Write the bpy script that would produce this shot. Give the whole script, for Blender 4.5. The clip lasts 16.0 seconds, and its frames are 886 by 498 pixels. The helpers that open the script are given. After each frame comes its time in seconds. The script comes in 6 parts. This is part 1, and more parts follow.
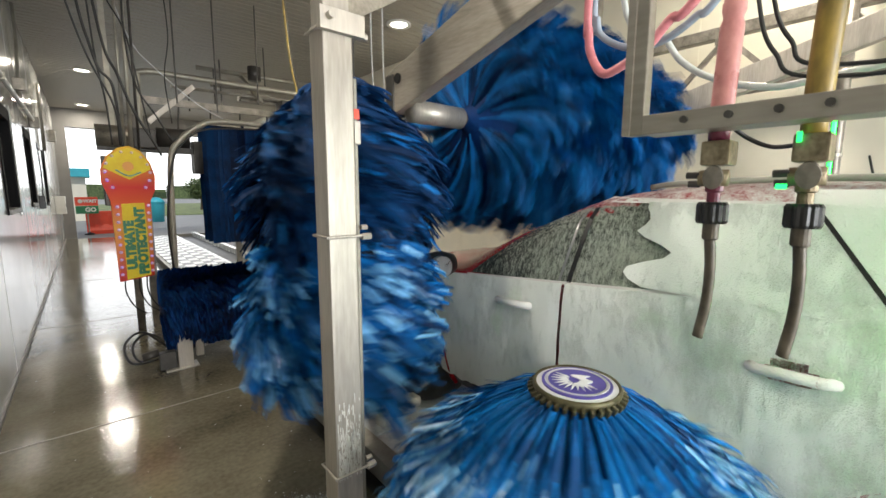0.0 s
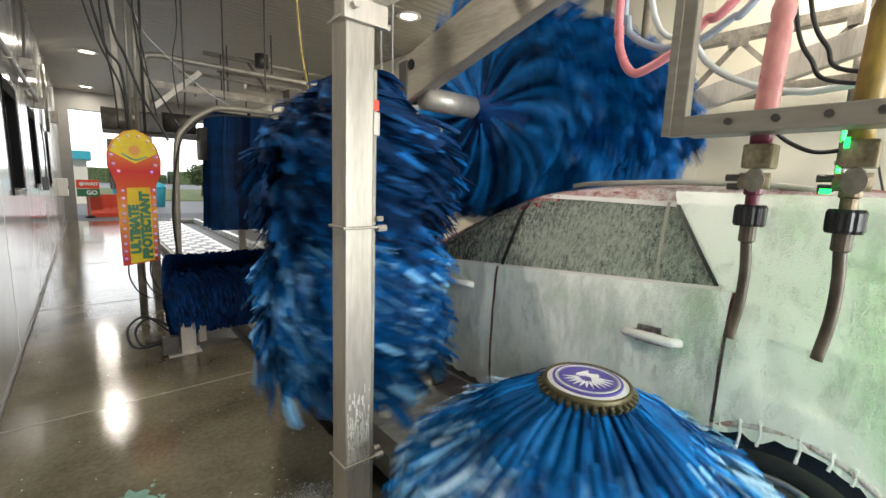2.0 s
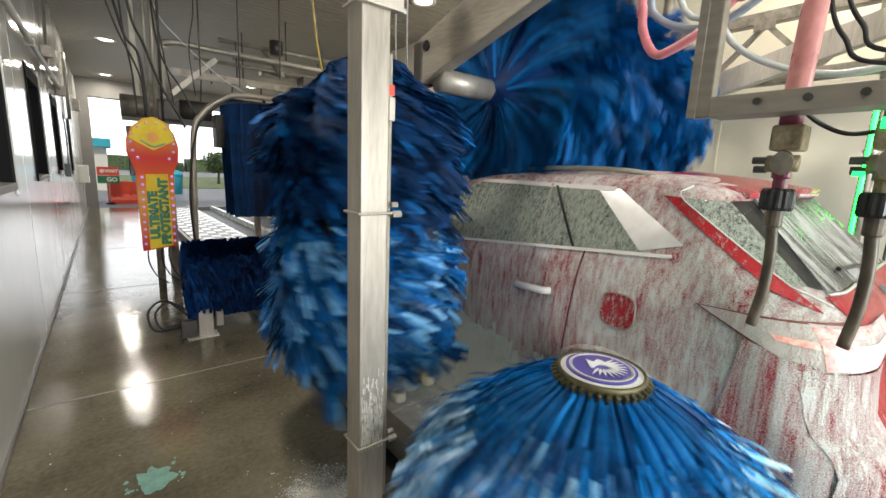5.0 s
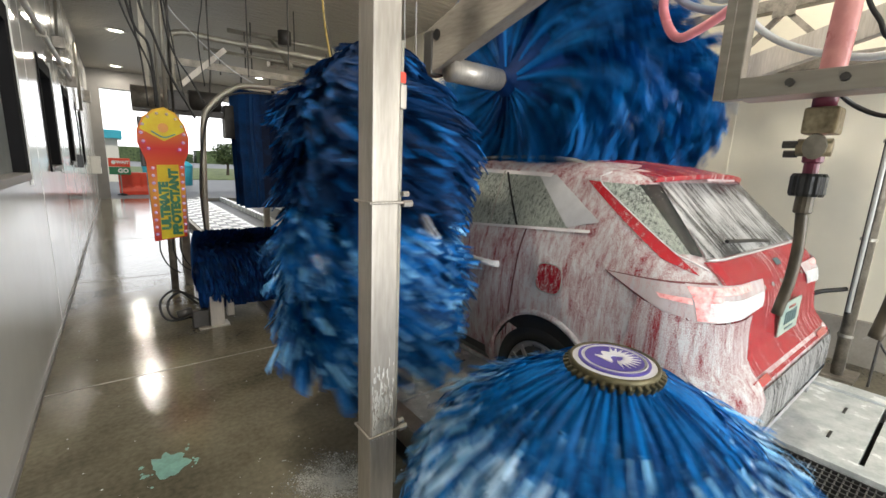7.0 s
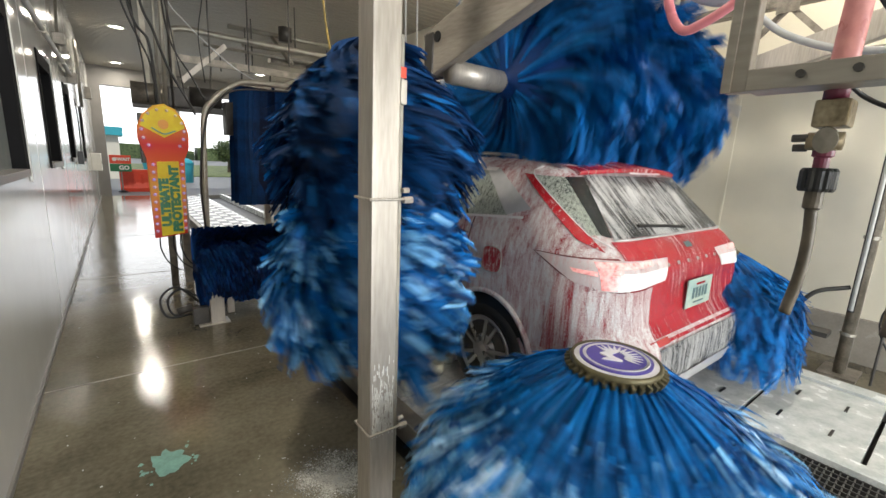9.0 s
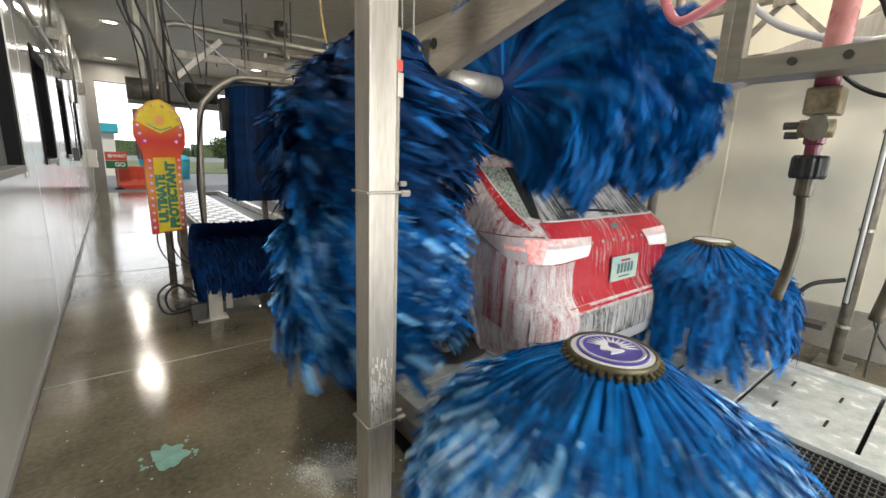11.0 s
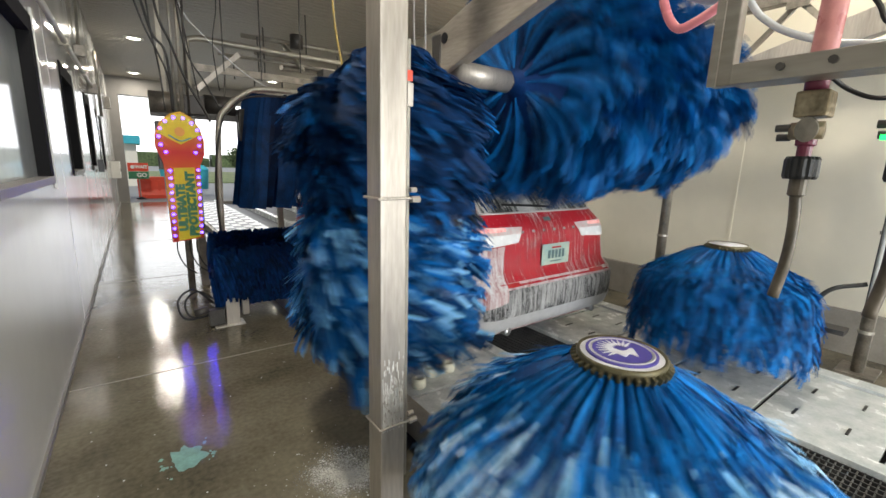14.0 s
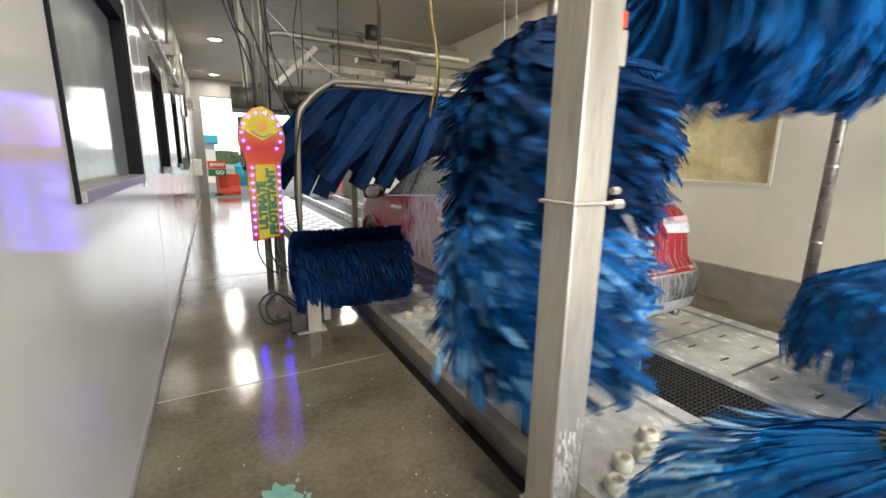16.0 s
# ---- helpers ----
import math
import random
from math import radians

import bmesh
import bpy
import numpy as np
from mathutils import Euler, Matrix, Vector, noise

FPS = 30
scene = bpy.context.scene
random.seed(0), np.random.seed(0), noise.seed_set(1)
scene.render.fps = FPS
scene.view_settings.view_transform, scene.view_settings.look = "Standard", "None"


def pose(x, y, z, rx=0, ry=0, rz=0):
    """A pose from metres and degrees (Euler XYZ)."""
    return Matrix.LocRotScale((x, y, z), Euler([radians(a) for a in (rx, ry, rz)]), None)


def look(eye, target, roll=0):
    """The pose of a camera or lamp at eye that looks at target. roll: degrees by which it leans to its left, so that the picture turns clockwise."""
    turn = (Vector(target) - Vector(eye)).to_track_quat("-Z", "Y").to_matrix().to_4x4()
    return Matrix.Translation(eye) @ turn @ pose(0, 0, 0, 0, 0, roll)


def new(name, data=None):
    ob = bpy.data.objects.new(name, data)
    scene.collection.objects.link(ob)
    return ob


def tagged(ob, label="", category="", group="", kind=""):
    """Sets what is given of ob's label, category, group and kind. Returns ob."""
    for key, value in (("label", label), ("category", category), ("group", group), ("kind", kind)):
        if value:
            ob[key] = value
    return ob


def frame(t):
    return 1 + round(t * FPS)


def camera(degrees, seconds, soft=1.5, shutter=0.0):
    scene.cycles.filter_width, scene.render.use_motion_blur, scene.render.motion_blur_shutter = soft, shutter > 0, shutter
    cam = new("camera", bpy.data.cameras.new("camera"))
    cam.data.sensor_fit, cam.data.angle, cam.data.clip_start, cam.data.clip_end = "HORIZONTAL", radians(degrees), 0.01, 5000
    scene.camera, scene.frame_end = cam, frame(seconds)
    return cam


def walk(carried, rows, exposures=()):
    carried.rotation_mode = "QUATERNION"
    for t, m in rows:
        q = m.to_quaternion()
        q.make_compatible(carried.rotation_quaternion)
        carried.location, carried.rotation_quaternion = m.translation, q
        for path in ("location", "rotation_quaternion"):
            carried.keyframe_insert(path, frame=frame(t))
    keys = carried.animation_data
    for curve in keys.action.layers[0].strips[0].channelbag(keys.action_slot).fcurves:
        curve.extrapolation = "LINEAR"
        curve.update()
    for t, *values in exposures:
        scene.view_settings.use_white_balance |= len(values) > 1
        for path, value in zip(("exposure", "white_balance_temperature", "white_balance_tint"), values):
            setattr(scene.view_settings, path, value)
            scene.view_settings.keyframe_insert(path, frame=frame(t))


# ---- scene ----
cam = camera(93.4, 16.0, shutter=0.3)
PATH = [
    (0, (0.58, 0.668, 1.619), (1.866, 2.175, 1.344), 0.2),
    (0.5, (0.542, 0.695, 1.643), (1.837, 2.199, 1.394), 0.8),
    (1, (0.534, 0.697, 1.626), (1.829, 2.199, 1.369), 1.5),
    (1.5, (0.534, 0.699, 1.62), (1.824, 2.202, 1.342), 1.9),
    (2, (0.534, 0.701, 1.616), (1.821, 2.202, 1.316), 2.1),
    (2.5, (0.533, 0.698, 1.614), (1.812, 2.203, 1.297), 2.2),
    (3, (0.526, 0.697, 1.611), (1.797, 2.206, 1.284), 2.3),
    (3.5, (0.529, 0.698, 1.608), (1.789, 2.214, 1.271), 2.4),
    (4, (0.529, 0.702, 1.608), (1.782, 2.222, 1.266), 2.4),
    (6.5, (0.526, 0.713, 1.598), (1.738, 2.258, 1.216), 2.4),
    (7, (0.524, 0.721, 1.596), (1.73, 2.267, 1.203), 2.4),
    (7.5, (0.525, 0.725, 1.595), (1.727, 2.273, 1.197), 2.4),
    (8, (0.529, 0.729, 1.594), (1.729, 2.278, 1.193), 2.4),
    (8.5, (0.532, 0.73, 1.594), (1.734, 2.277, 1.191), 2.3),
    (9, (0.533, 0.73, 1.591), (1.735, 2.277, 1.187), 2.5),
    (9.5, (0.529, 0.727, 1.588), (1.734, 2.27, 1.181), 2.6),
    (12, (0.533, 0.722, 1.58), (1.741, 2.258, 1.152), 2.1),
    (12.5, (0.534, 0.727, 1.579), (1.745, 2.261, 1.156), 2.1),
    (13, (0.531, 0.727, 1.576), (1.745, 2.26, 1.16), 1.9),
    (13.5, (0.508, 0.719, 1.57), (1.712, 2.264, 1.165), 1.7),
    (14, (0.522, 0.689, 1.58), (1.681, 2.271, 1.188), 1.6),
    (14.5, (0.523, 0.668, 1.584), (1.611, 2.3, 1.195), 1.4),
    (15, (0.472, 0.722, 1.578), (1.491, 2.395, 1.175), 1.3),
    (15.5, (0.452, 0.921, 1.56), (1.421, 2.618, 1.137), 1.3),
    (16, (0.458, 1.276, 1.558), (1.397, 2.992, 1.14), 1.0),
]
walk(cam, [(t, look(eye, target, roll)) for t, eye, target, roll in PATH], [(0.0, -0.20), (6.0, -0.24), (14.0, -0.24), (15.0, -0.07), (16.0, 0.15)])

# ---- world and light ----
world = bpy.data.worlds.new("sky")
scene.world = world
world.use_nodes = True
wn = world.node_tree.nodes
sky = wn.new("ShaderNodeTexSky")
sky.sky_type, sky.sun_disc = "NISHITA", False
sky.sun_elevation, sky.sun_rotation = radians(52), radians(190)
world.node_tree.links.new(sky.outputs[0], wn["Background"].inputs[0])
wn["Background"].inputs[1].default_value = 0.11
sun = new("sun", bpy.data.lights.new("sun", "SUN"))
sun.data.energy, sun.data.angle, sun.data.color = 2.8, radians(6), (1.0, 0.97, 0.92)
sun.matrix_world = look((-4, -23, 30), (0, 0, 0))


def opening_light(name, where, target, sx, sy, power, color):
    lamp = new(name, bpy.data.lights.new(name, "AREA"))
    lamp.data.shape, lamp.data.size, lamp.data.size_y = "RECTANGLE", sx, sy
    lamp.data.energy, lamp.data.color = power, color
    lamp.matrix_world = look(where, target)
    return lamp


LEFT, RIGHT, TOP, EXIT, ENTRY = 0.0, 5.65, 4.2, 19.0, -7.0
opening_light("exit_daylight", (2.8, EXIT + 0.1, 1.9), (2.8, 0, 1.6), 4.8, 3.4, 40, (0.93, 0.97, 1.0))
opening_light("entrance_daylight", (2.8, ENTRY - 0.1, 1.9), (2.8, 5, 1.6), 4.8, 3.4, 1050, (0.95, 0.98, 1.0))


# ---- materials ----
def mat(name, color, rough=0.5, metal=0.0, vary=0.15, scale=8.0, bump=0.0, fine=60.0, gloss_vary=0.1, second=None, mix=0.5, stretch=(1, 1, 1), coat=0.0, island=0.0, piece=0.0, emit=0.0):
    """A surface with grain and blotches at two scales."""
    m = bpy.data.materials.new(name)
    m.use_nodes = True
    nt = m.node_tree
    n, l = nt.nodes, nt.links
    b = n["Principled BSDF"]
    tc = n.new("ShaderNodeTexCoord")
    mp = n.new("ShaderNodeMapping")
    mp.inputs["Scale"].default_value = stretch
    l.new(tc.outputs["Object"], mp.inputs[0])
    big, small = n.new("ShaderNodeTexNoise"), n.new("ShaderNodeTexNoise")
    big.inputs["Scale"].default_value, small.inputs["Scale"].default_value = scale, fine
    big.inputs["Detail"].default_value, small.inputs["Detail"].default_value = 5, 3
    l.new(mp.outputs[0], big.inputs[0])
    l.new(mp.outputs[0], small.inputs[0])
    ramp = n.new("ShaderNodeValToRGB")
    lo = [c * (1 - vary) for c in color]
    hi = [min(1, c * (1 + vary)) for c in (second or color)]
    ramp.color_ramp.elements[0].position, ramp.color_ramp.elements[1].position = 0.5 - mix / 2, 0.5 + mix / 2
    ramp.color_ramp.elements[0].color, ramp.color_ramp.elements[1].color = (*lo, 1), (*hi, 1)
    add = n.new("ShaderNodeMath")
    add.operation = "MULTIPLY_ADD"
    l.new(small.outputs[0], add.inputs[0])
    add.inputs[1].default_value = 0.35
    l.new(big.outputs[0], add.inputs[2])
    sub = n.new("ShaderNodeMath")
    sub.operation = "SUBTRACT"
    l.new(add.outputs[0], sub.inputs[0])
    sub.inputs[1].default_value = 0.175
    last = sub
    if island or piece:
        geo = n.new("ShaderNodeNewGeometry" if island else "ShaderNodeObjectInfo")
        off = n.new("ShaderNodeMath")
        off.operation = "MULTIPLY_ADD"
        l.new(geo.outputs["Random Per Island" if island else "Random"], off.inputs[0])
        off.inputs[1].default_value = island or piece
        l.new(sub.outputs[0], off.inputs[2])
        last = n.new("ShaderNodeMath")
        last.operation = "SUBTRACT"
        l.new(off.outputs[0], last.inputs[0])
        last.inputs[1].default_value = (island or piece) / 2
    l.new(last.outputs[0], ramp.inputs[0])
    l.new(ramp.outputs[0], b.inputs["Base Color"])
    rr = n.new("ShaderNodeMapRange")
    rr.inputs["To Min"].default_value, rr.inputs["To Max"].default_value = max(0.02, rough - gloss_vary), min(1, rough + gloss_vary)
    l.new(big.outputs[0], rr.inputs[0])
    l.new(rr.outputs[0], b.inputs["Roughness"])
    b.inputs["Metallic"].default_value = metal
    b.inputs["Coat Weight"].default_value = coat
    if bump:
        bp = n.new("ShaderNodeBump")
        bp.inputs["Strength"].default_value, bp.inputs["Distance"].default_value = bump, 0.01
        l.new(add.outputs[0], bp.inputs["Height"])
        l.new(bp.outputs[0], b.inputs["Normal"])
    if emit:
        b.inputs["Emission Color"].default_value = (*color, 1)
        b.inputs["Emission Strength"].default_value = emit
    return m


def foam_mat(name, under, foam_a, foam_b, cover, fade=None, rough=0.3, run=0.4, grain=24, blots=0.4, edge=0.115, tint_y=None, run_y=1.0):
    """Paint under streaks of soap foam. cover: share of foam; fade: (y0, y1, cover at y1) along the body."""
    m = bpy.data.materials.new(name)
    m.use_nodes = True
    nt = m.node_tree
    n, l = nt.nodes, nt.links
    b = n["Principled BSDF"]
    tc = n.new("ShaderNodeTexCoord")
    mp = n.new("ShaderNodeMapping")
    mp.inputs["Scale"].default_value = (1, run_y, run)
    l.new(tc.outputs["Object"], mp.inputs[0])
    streak, speck, blot = (n.new("ShaderNodeTexNoise") for _ in range(3))
    for node, s, d in ((streak, grain, 10), (speck, 200, 3), (blot, 3.4, 4)):
        node.inputs["Scale"].default_value, node.inputs["Detail"].default_value = s, d
    streak.inputs["Roughness"].default_value = 0.74
    l.new(mp.outputs[0], streak.inputs[0])
    l.new(tc.outputs["Object"], speck.inputs[0])
    l.new(tc.outputs["Object"], blot.inputs[0])

    def math(op, a, bb, c=None):
        k = n.new("ShaderNodeMath")
        k.operation = op
        for i, v in enumerate((a, bb, c)):
            if v is None:
                continue
            if isinstance(v, (int, float)):
                k.inputs[i].default_value = v
            else:
                l.new(v, k.inputs[i])
        return k.outputs[0]

    s = math("MULTIPLY_ADD", speck.outputs[0], 0.50, streak.outputs[0])
    s = math("MULTIPLY_ADD", blot.outputs[0], blots, s)
    if fade:
        sep = n.new("ShaderNodeSeparateXYZ")
        l.new(tc.outputs["Object"], sep.inputs[0])
        mr = n.new("ShaderNodeMapRange")
        for i, v in zip((1, 2, 3, 4), (fade[0], fade[1], cover, fade[2])):
            mr.inputs[i].default_value = v
        l.new(sep.outputs["Y"], mr.inputs[0])
        level = mr.outputs[0]
        s = math("ADD", s, math("MULTIPLY_ADD", level, 1.0, -1.25 - 0.5 * blots))
    else:
        s = math("ADD", s, cover - 1.25 - 0.5 * blots)
    mr2 = n.new("ShaderNodeMapRange")
    mr2.inputs[1].default_value, mr2.inputs[2].default_value = -edge, edge
    l.new(s, mr2.inputs[0])
    tint = n.new("ShaderNodeMix")
    tint.data_type = "RGBA"
    tint.inputs["A"].default_value, tint.inputs["B"].default_value = (*foam_a, 1), (*foam_b, 1)
    ct = n.new("ShaderNodeMapRange")
    ct.inputs[1].default_value, ct.inputs[2].default_value = 0.35, 0.65
    if tint_y:
        sy, my = n.new("ShaderNodeSeparateXYZ"), n.new("ShaderNodeMapRange")
        l.new(tc.outputs["Object"], sy.inputs[0])
        my.inputs[1].default_value, my.inputs[2].default_value = tint_y
        my.inputs[3].default_value, my.inputs[4].default_value = -0.12, 0.25
        l.new(sy.outputs["Y"], my.inputs[0])
        l.new(math("ADD", blot.outputs[0], my.outputs[0]), ct.inputs[0])
    else:
        l.new(blot.outputs[0], ct.inputs[0])
    l.new(ct.outputs[0], tint.inputs["Factor"])
    mix = n.new("ShaderNodeMix")
    mix.data_type = "RGBA"
    mix.inputs["A"].default_value = (*under, 1)
    l.new(tint.outputs["Result"], mix.inputs["B"])
    l.new(mr2.outputs[0], mix.inputs["Factor"])
    l.new(mix.outputs["Result"], b.inputs["Base Color"])
    ro = n.new("ShaderNodeMapRange")
    ro.inputs[3].default_value, ro.inputs[4].default_value = rough * 0.5, 0.6
    l.new(mr2.outputs[0], ro.inputs[0])
    l.new(ro.outputs[0], b.inputs["Roughness"])
    bp = n.new("ShaderNodeBump")
    bp.inputs["Strength"].default_value, bp.inputs["Distance"].default_value = 0.8, 0.012
    l.new(math("ADD", mr2.outputs[0], math("MULTIPLY", speck.outputs[0], 0.5)), bp.inputs["Height"])
    l.new(bp.outputs[0], b.inputs["Normal"])
    return m


CONCRETE = mat("wet_concrete", (0.092, 0.082, 0.058), 0.09, 0, 0.3, 1.3, 0.34, 34, 0.06, second=(0.175, 0.157, 0.114), mix=0.45)
WALL_WHITE = mat("gloss_wall_panel", (0.53, 0.53, 0.515), 0.13, 0, 0.06, 0.9, 0.12, 5, 0.08)
WALL_CREAM = mat("cream_wall_panel", (0.76, 0.715, 0.59), 0.4, 0, 0.07, 0.9, 0.03, 6, 0.1)
CEIL = mat("ceiling_sheet", (0.33, 0.31, 0.265), 0.45, 0.0, 0.06, 1.2, 0.02, 20, 0.1)
GREY_TRIM = mat("grey_trim", (0.22, 0.21, 0.20), 0.45, 0.2, 0.1, 3, 0.03)
CASING = mat("taupe_casing", (0.36, 0.345, 0.31), 0.4, 0.1, 0.1, 4, 0.04)
FRAME_DARK = mat("dark_frame", (0.008, 0.008, 0.009), 0.85, 0.0, 0.2, 5, 0)
STEEL = mat("brushed_stainless", (0.37, 0.335, 0.29), 0.42, 0.5, 0.2, 6, 0.06, 90, 0.12, second=(0.49, 0.45, 0.40), stretch=(1, 1, 0.12))
ARM_STEEL = mat("dull_arm_steel", (0.25, 0.225, 0.19), 0.42, 0.5, 0.2, 5, 0.08, 80, 0.12, second=(0.38, 0.345, 0.30), stretch=(1, 0.15, 1))
STEEL_DIRTY = mat("stained_stainless", (0.16, 0.145, 0.12), 0.42, 0.5, 0.25, 9, 0.1, 70, 0.15, second=(0.30, 0.27, 0.23))
GALV = mat("galvanised_pipe", (0.36, 0.34, 0.29), 0.45, 0.5, 0.2, 8, 0.05, 50)
DARK_METAL = mat("dark_machinery", (0.07, 0.065, 0.06), 0.45, 0.4, 0.3, 10, 0.1)
BLACK = mat("black_plastic", (0.012, 0.012, 0.013), 0.35, 0, 0.3, 12, 0.05)
RUBBER = mat("black_cable", (0.02, 0.02, 0.02), 0.5, 0, 0.2, 12, 0)
BRASS = mat("aged_brass", (0.17, 0.125, 0.07), 0.42, 0.7, 0.3, 30, 0.15, 120, second=(0.34, 0.28, 0.19))
WHITE_PL = mat("white_plastic", (0.75, 0.74, 0.70), 0.4, 0, 0.06, 15, 0.03)
ROLLER = mat("roller_plastic", (0.66, 0.64, 0.52), 0.45, 0, 0.12, 30, 0.08)
PLATE = mat("wet_galvanised_plate", (0.52, 0.56, 0.56), 0.25, 0.1, 0.10, 7, 0.10, 60, 0.12, second=(0.76, 0.78, 0.77), piece=0.25)
GRATE = mat("grate_steel", (0.10, 0.10, 0.10), 0.4, 0.6, 0.25, 12, 0.05)
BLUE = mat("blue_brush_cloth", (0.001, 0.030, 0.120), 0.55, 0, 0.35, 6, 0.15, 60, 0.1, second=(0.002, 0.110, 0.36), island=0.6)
WRAP_BLUE = mat("dark_blue_brush_cloth", (0.001, 0.010, 0.040), 0.72, 0, 0.3, 5, 0.15, 60, 0.1, second=(0.002, 0.036, 0.130), island=0.3)
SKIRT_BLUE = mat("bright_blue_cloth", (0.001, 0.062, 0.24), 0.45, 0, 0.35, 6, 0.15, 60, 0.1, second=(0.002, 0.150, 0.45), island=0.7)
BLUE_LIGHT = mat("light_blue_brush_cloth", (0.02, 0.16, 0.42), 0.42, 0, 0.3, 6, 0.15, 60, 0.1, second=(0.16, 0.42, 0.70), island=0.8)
# pale tone that paints the daylight sheen onto the near low brush's tips
SHEEN_TIP = mat("pale_sheen_brush_tips", (0.10, 0.32, 0.56), 0.4, 0, 0.2, 6, 0.1, 60, 0.1, second=(0.40, 0.58, 0.76), island=0.7)
CURTAIN_BLUE = mat("dark_blue_curtain_cloth", (0.001, 0.009, 0.040), 0.6, 0, 0.3, 5, 0.15, 50, 0.1, second=(0.002, 0.030, 0.11), piece=0.5)
NAVY = mat("navy_curtain_cloth", (0.001, 0.012, 0.065), 0.6, 0, 0.3, 5, 0.15, 50, 0.1, second=(0.003, 0.034, 0.15), island=0.6)
WET_STRIP = mat("wet_black_vinyl", (0.004, 0.008, 0.016), 0.10, 0, 0.3, 8, 0.1, 40, 0.05)
for cloth in (BLUE, WRAP_BLUE, SKIRT_BLUE, CURTAIN_BLUE, NAVY, FRAME_DARK):
    cloth.node_tree.nodes["Principled BSDF"].inputs["Specular IOR Level"].default_value = 0.16
PINK_HOSE = mat("pink_hose", (0.66, 0.24, 0.24), 0.3, 0, 0.12, 20, 0.03, second=(0.75, 0.36, 0.34))
RED_HOSE = mat("red_hose", (0.72, 0.24, 0.28), 0.28, 0, 0.1, 15, 0.03)
BLUE_HOSE = mat("grey_blue_hose", (0.34, 0.40, 0.50), 0.3, 0, 0.1, 15, 0.03)
CLEAR_HOSE = mat("milky_hose", (0.62, 0.63, 0.64), 0.25, 0, 0.08, 15, 0.03)
YELLOW_HOSE = mat("stained_yellow_hose", (0.14, 0.10, 0.03), 0.4, 0, 0.25, 16, 0.06, 70, second=(0.44, 0.30, 0.06), stretch=(1, 1, 0.6))
SPOUT = mat("brown_stained_tube", (0.055, 0.045, 0.032), 0.4, 0.3, 0.25, 30, 0.05, 80, second=(0.11, 0.092, 0.068))
MAROON = mat("maroon_fitting", (0.16, 0.02, 0.05), 0.35, 0, 0.2, 20, 0.03)
GREEN_LED = mat("green_led", (0.02, 0.9, 0.16), 0.4, 0, 0, 1, 0, emit=3.0)
GREEN_TUBE = mat("green_light_tube", (0.010, 1.0, 0.035), 0.3, 0, 0, 1, 0, emit=20.0)
TUBE_OFF = mat("milky_tube_plastic", (0.42, 0.43, 0.41), 0.3, 0, 0.05, 20, 0)
LAMP_GLOW = mat("lamp_diffuser", (1.0, 0.93, 0.80), 0.5, 0, 0, 1, 0, emit=14.0)
RED_PAINT = (0.37, 0.009, 0.020)
CAR_BODY = foam_mat("red_car_paint_with_foam", RED_PAINT, (0.84, 0.82, 0.82), (0.72, 0.69, 0.69), 0.555, (2.1, 2.9, 0.13), grain=26, run=0.2, edge=0.16)
CAR_REAR = foam_mat("red_tailgate_with_drips", RED_PAINT, (0.88, 0.86, 0.86), (0.8, 0.76, 0.76), 0.36, run=0.05, run_y=0.05, grain=44, edge=0.08)
CAR_FLAP = foam_mat("fuel_flap_with_foam", RED_PAINT, (0.80, 0.74, 0.73), (0.70, 0.62, 0.62), 0.36, grain=40)
GLASS_DARK = foam_mat("tinted_glass_with_suds", (0.03, 0.035, 0.035), (0.60, 0.65, 0.57), (0.46, 0.50, 0.43), 0.54, (2.3, 2.9, 0.36), rough=0.12, run=0.25, grain=60, blots=0.35, edge=0.17)
GLASS_CLEAN = foam_mat("dark_quarter_glass", (0.016, 0.018, 0.018), (0.60, 0.60, 0.60), (0.5, 0.5, 0.5), 0.22, rough=0.12, run=0.1, grain=40)
CAR_CLEAN = foam_mat("rinsed_red_paint", (0.42, 0.010, 0.018), (0.84, 0.80, 0.80), (0.72, 0.66, 0.66), 0.34, run=0.2, grain=34)
GLASS_REAR = foam_mat("rear_glass_with_drips", (0.022, 0.024, 0.024), (0.70, 0.70, 0.70), (0.56, 0.56, 0.56), 0.48, rough=0.12, run=0.03, run_y=0.04, grain=62, blots=0.6, edge=0.10)
TAIL_RED = mat("tail_lamp_red", (0.36, 0.015, 0.02), 0.12, 0, 0.1, 20, 0, coat=0.6)
TAIL_LIT = mat("lit_tail_lamp", (0.86, 0.26, 0.25), 0.3, 0, 0.25, 30, 0, second=(0.84, 0.50, 0.48), emit=0.2)
FOAM_RUN = foam_mat("running_white_foam", RED_PAINT, (0.86, 0.85, 0.85), (0.80, 0.78, 0.78), 0.57, run=0.05, grain=24, blots=0.3, edge=0.16)
FOAM_SIDE = foam_mat("white_foam_on_the_flank", RED_PAINT, (0.86, 0.85, 0.85), (0.80, 0.78, 0.78), 0.57, (0.16, 0.52, 0.42), run=0.05, grain=24, blots=0.3, edge=0.16)
FILM = mat("thin_white_suds", (0.62, 0.62, 0.58), 0.5, 0, 0.15, 30, 0.2, 120)
fn, fl = FILM.node_tree.nodes, FILM.node_tree.links
f_tc, f_len, f_noise, f_fine = (fn.new(k) for k in ("ShaderNodeTexCoord", "ShaderNodeVectorMath", "ShaderNodeTexNoise", "ShaderNodeTexNoise"))
f_len.operation = "LENGTH"
f_noise.inputs["Scale"].default_value, f_noise.inputs["Detail"].default_value = 7.0, 6
f_fine.inputs["Scale"].default_value, f_fine.inputs["Detail"].default_value = 130.0, 4
for node in (f_len, f_noise, f_fine):
    fl.new(f_tc.outputs["Object"], node.inputs[0])
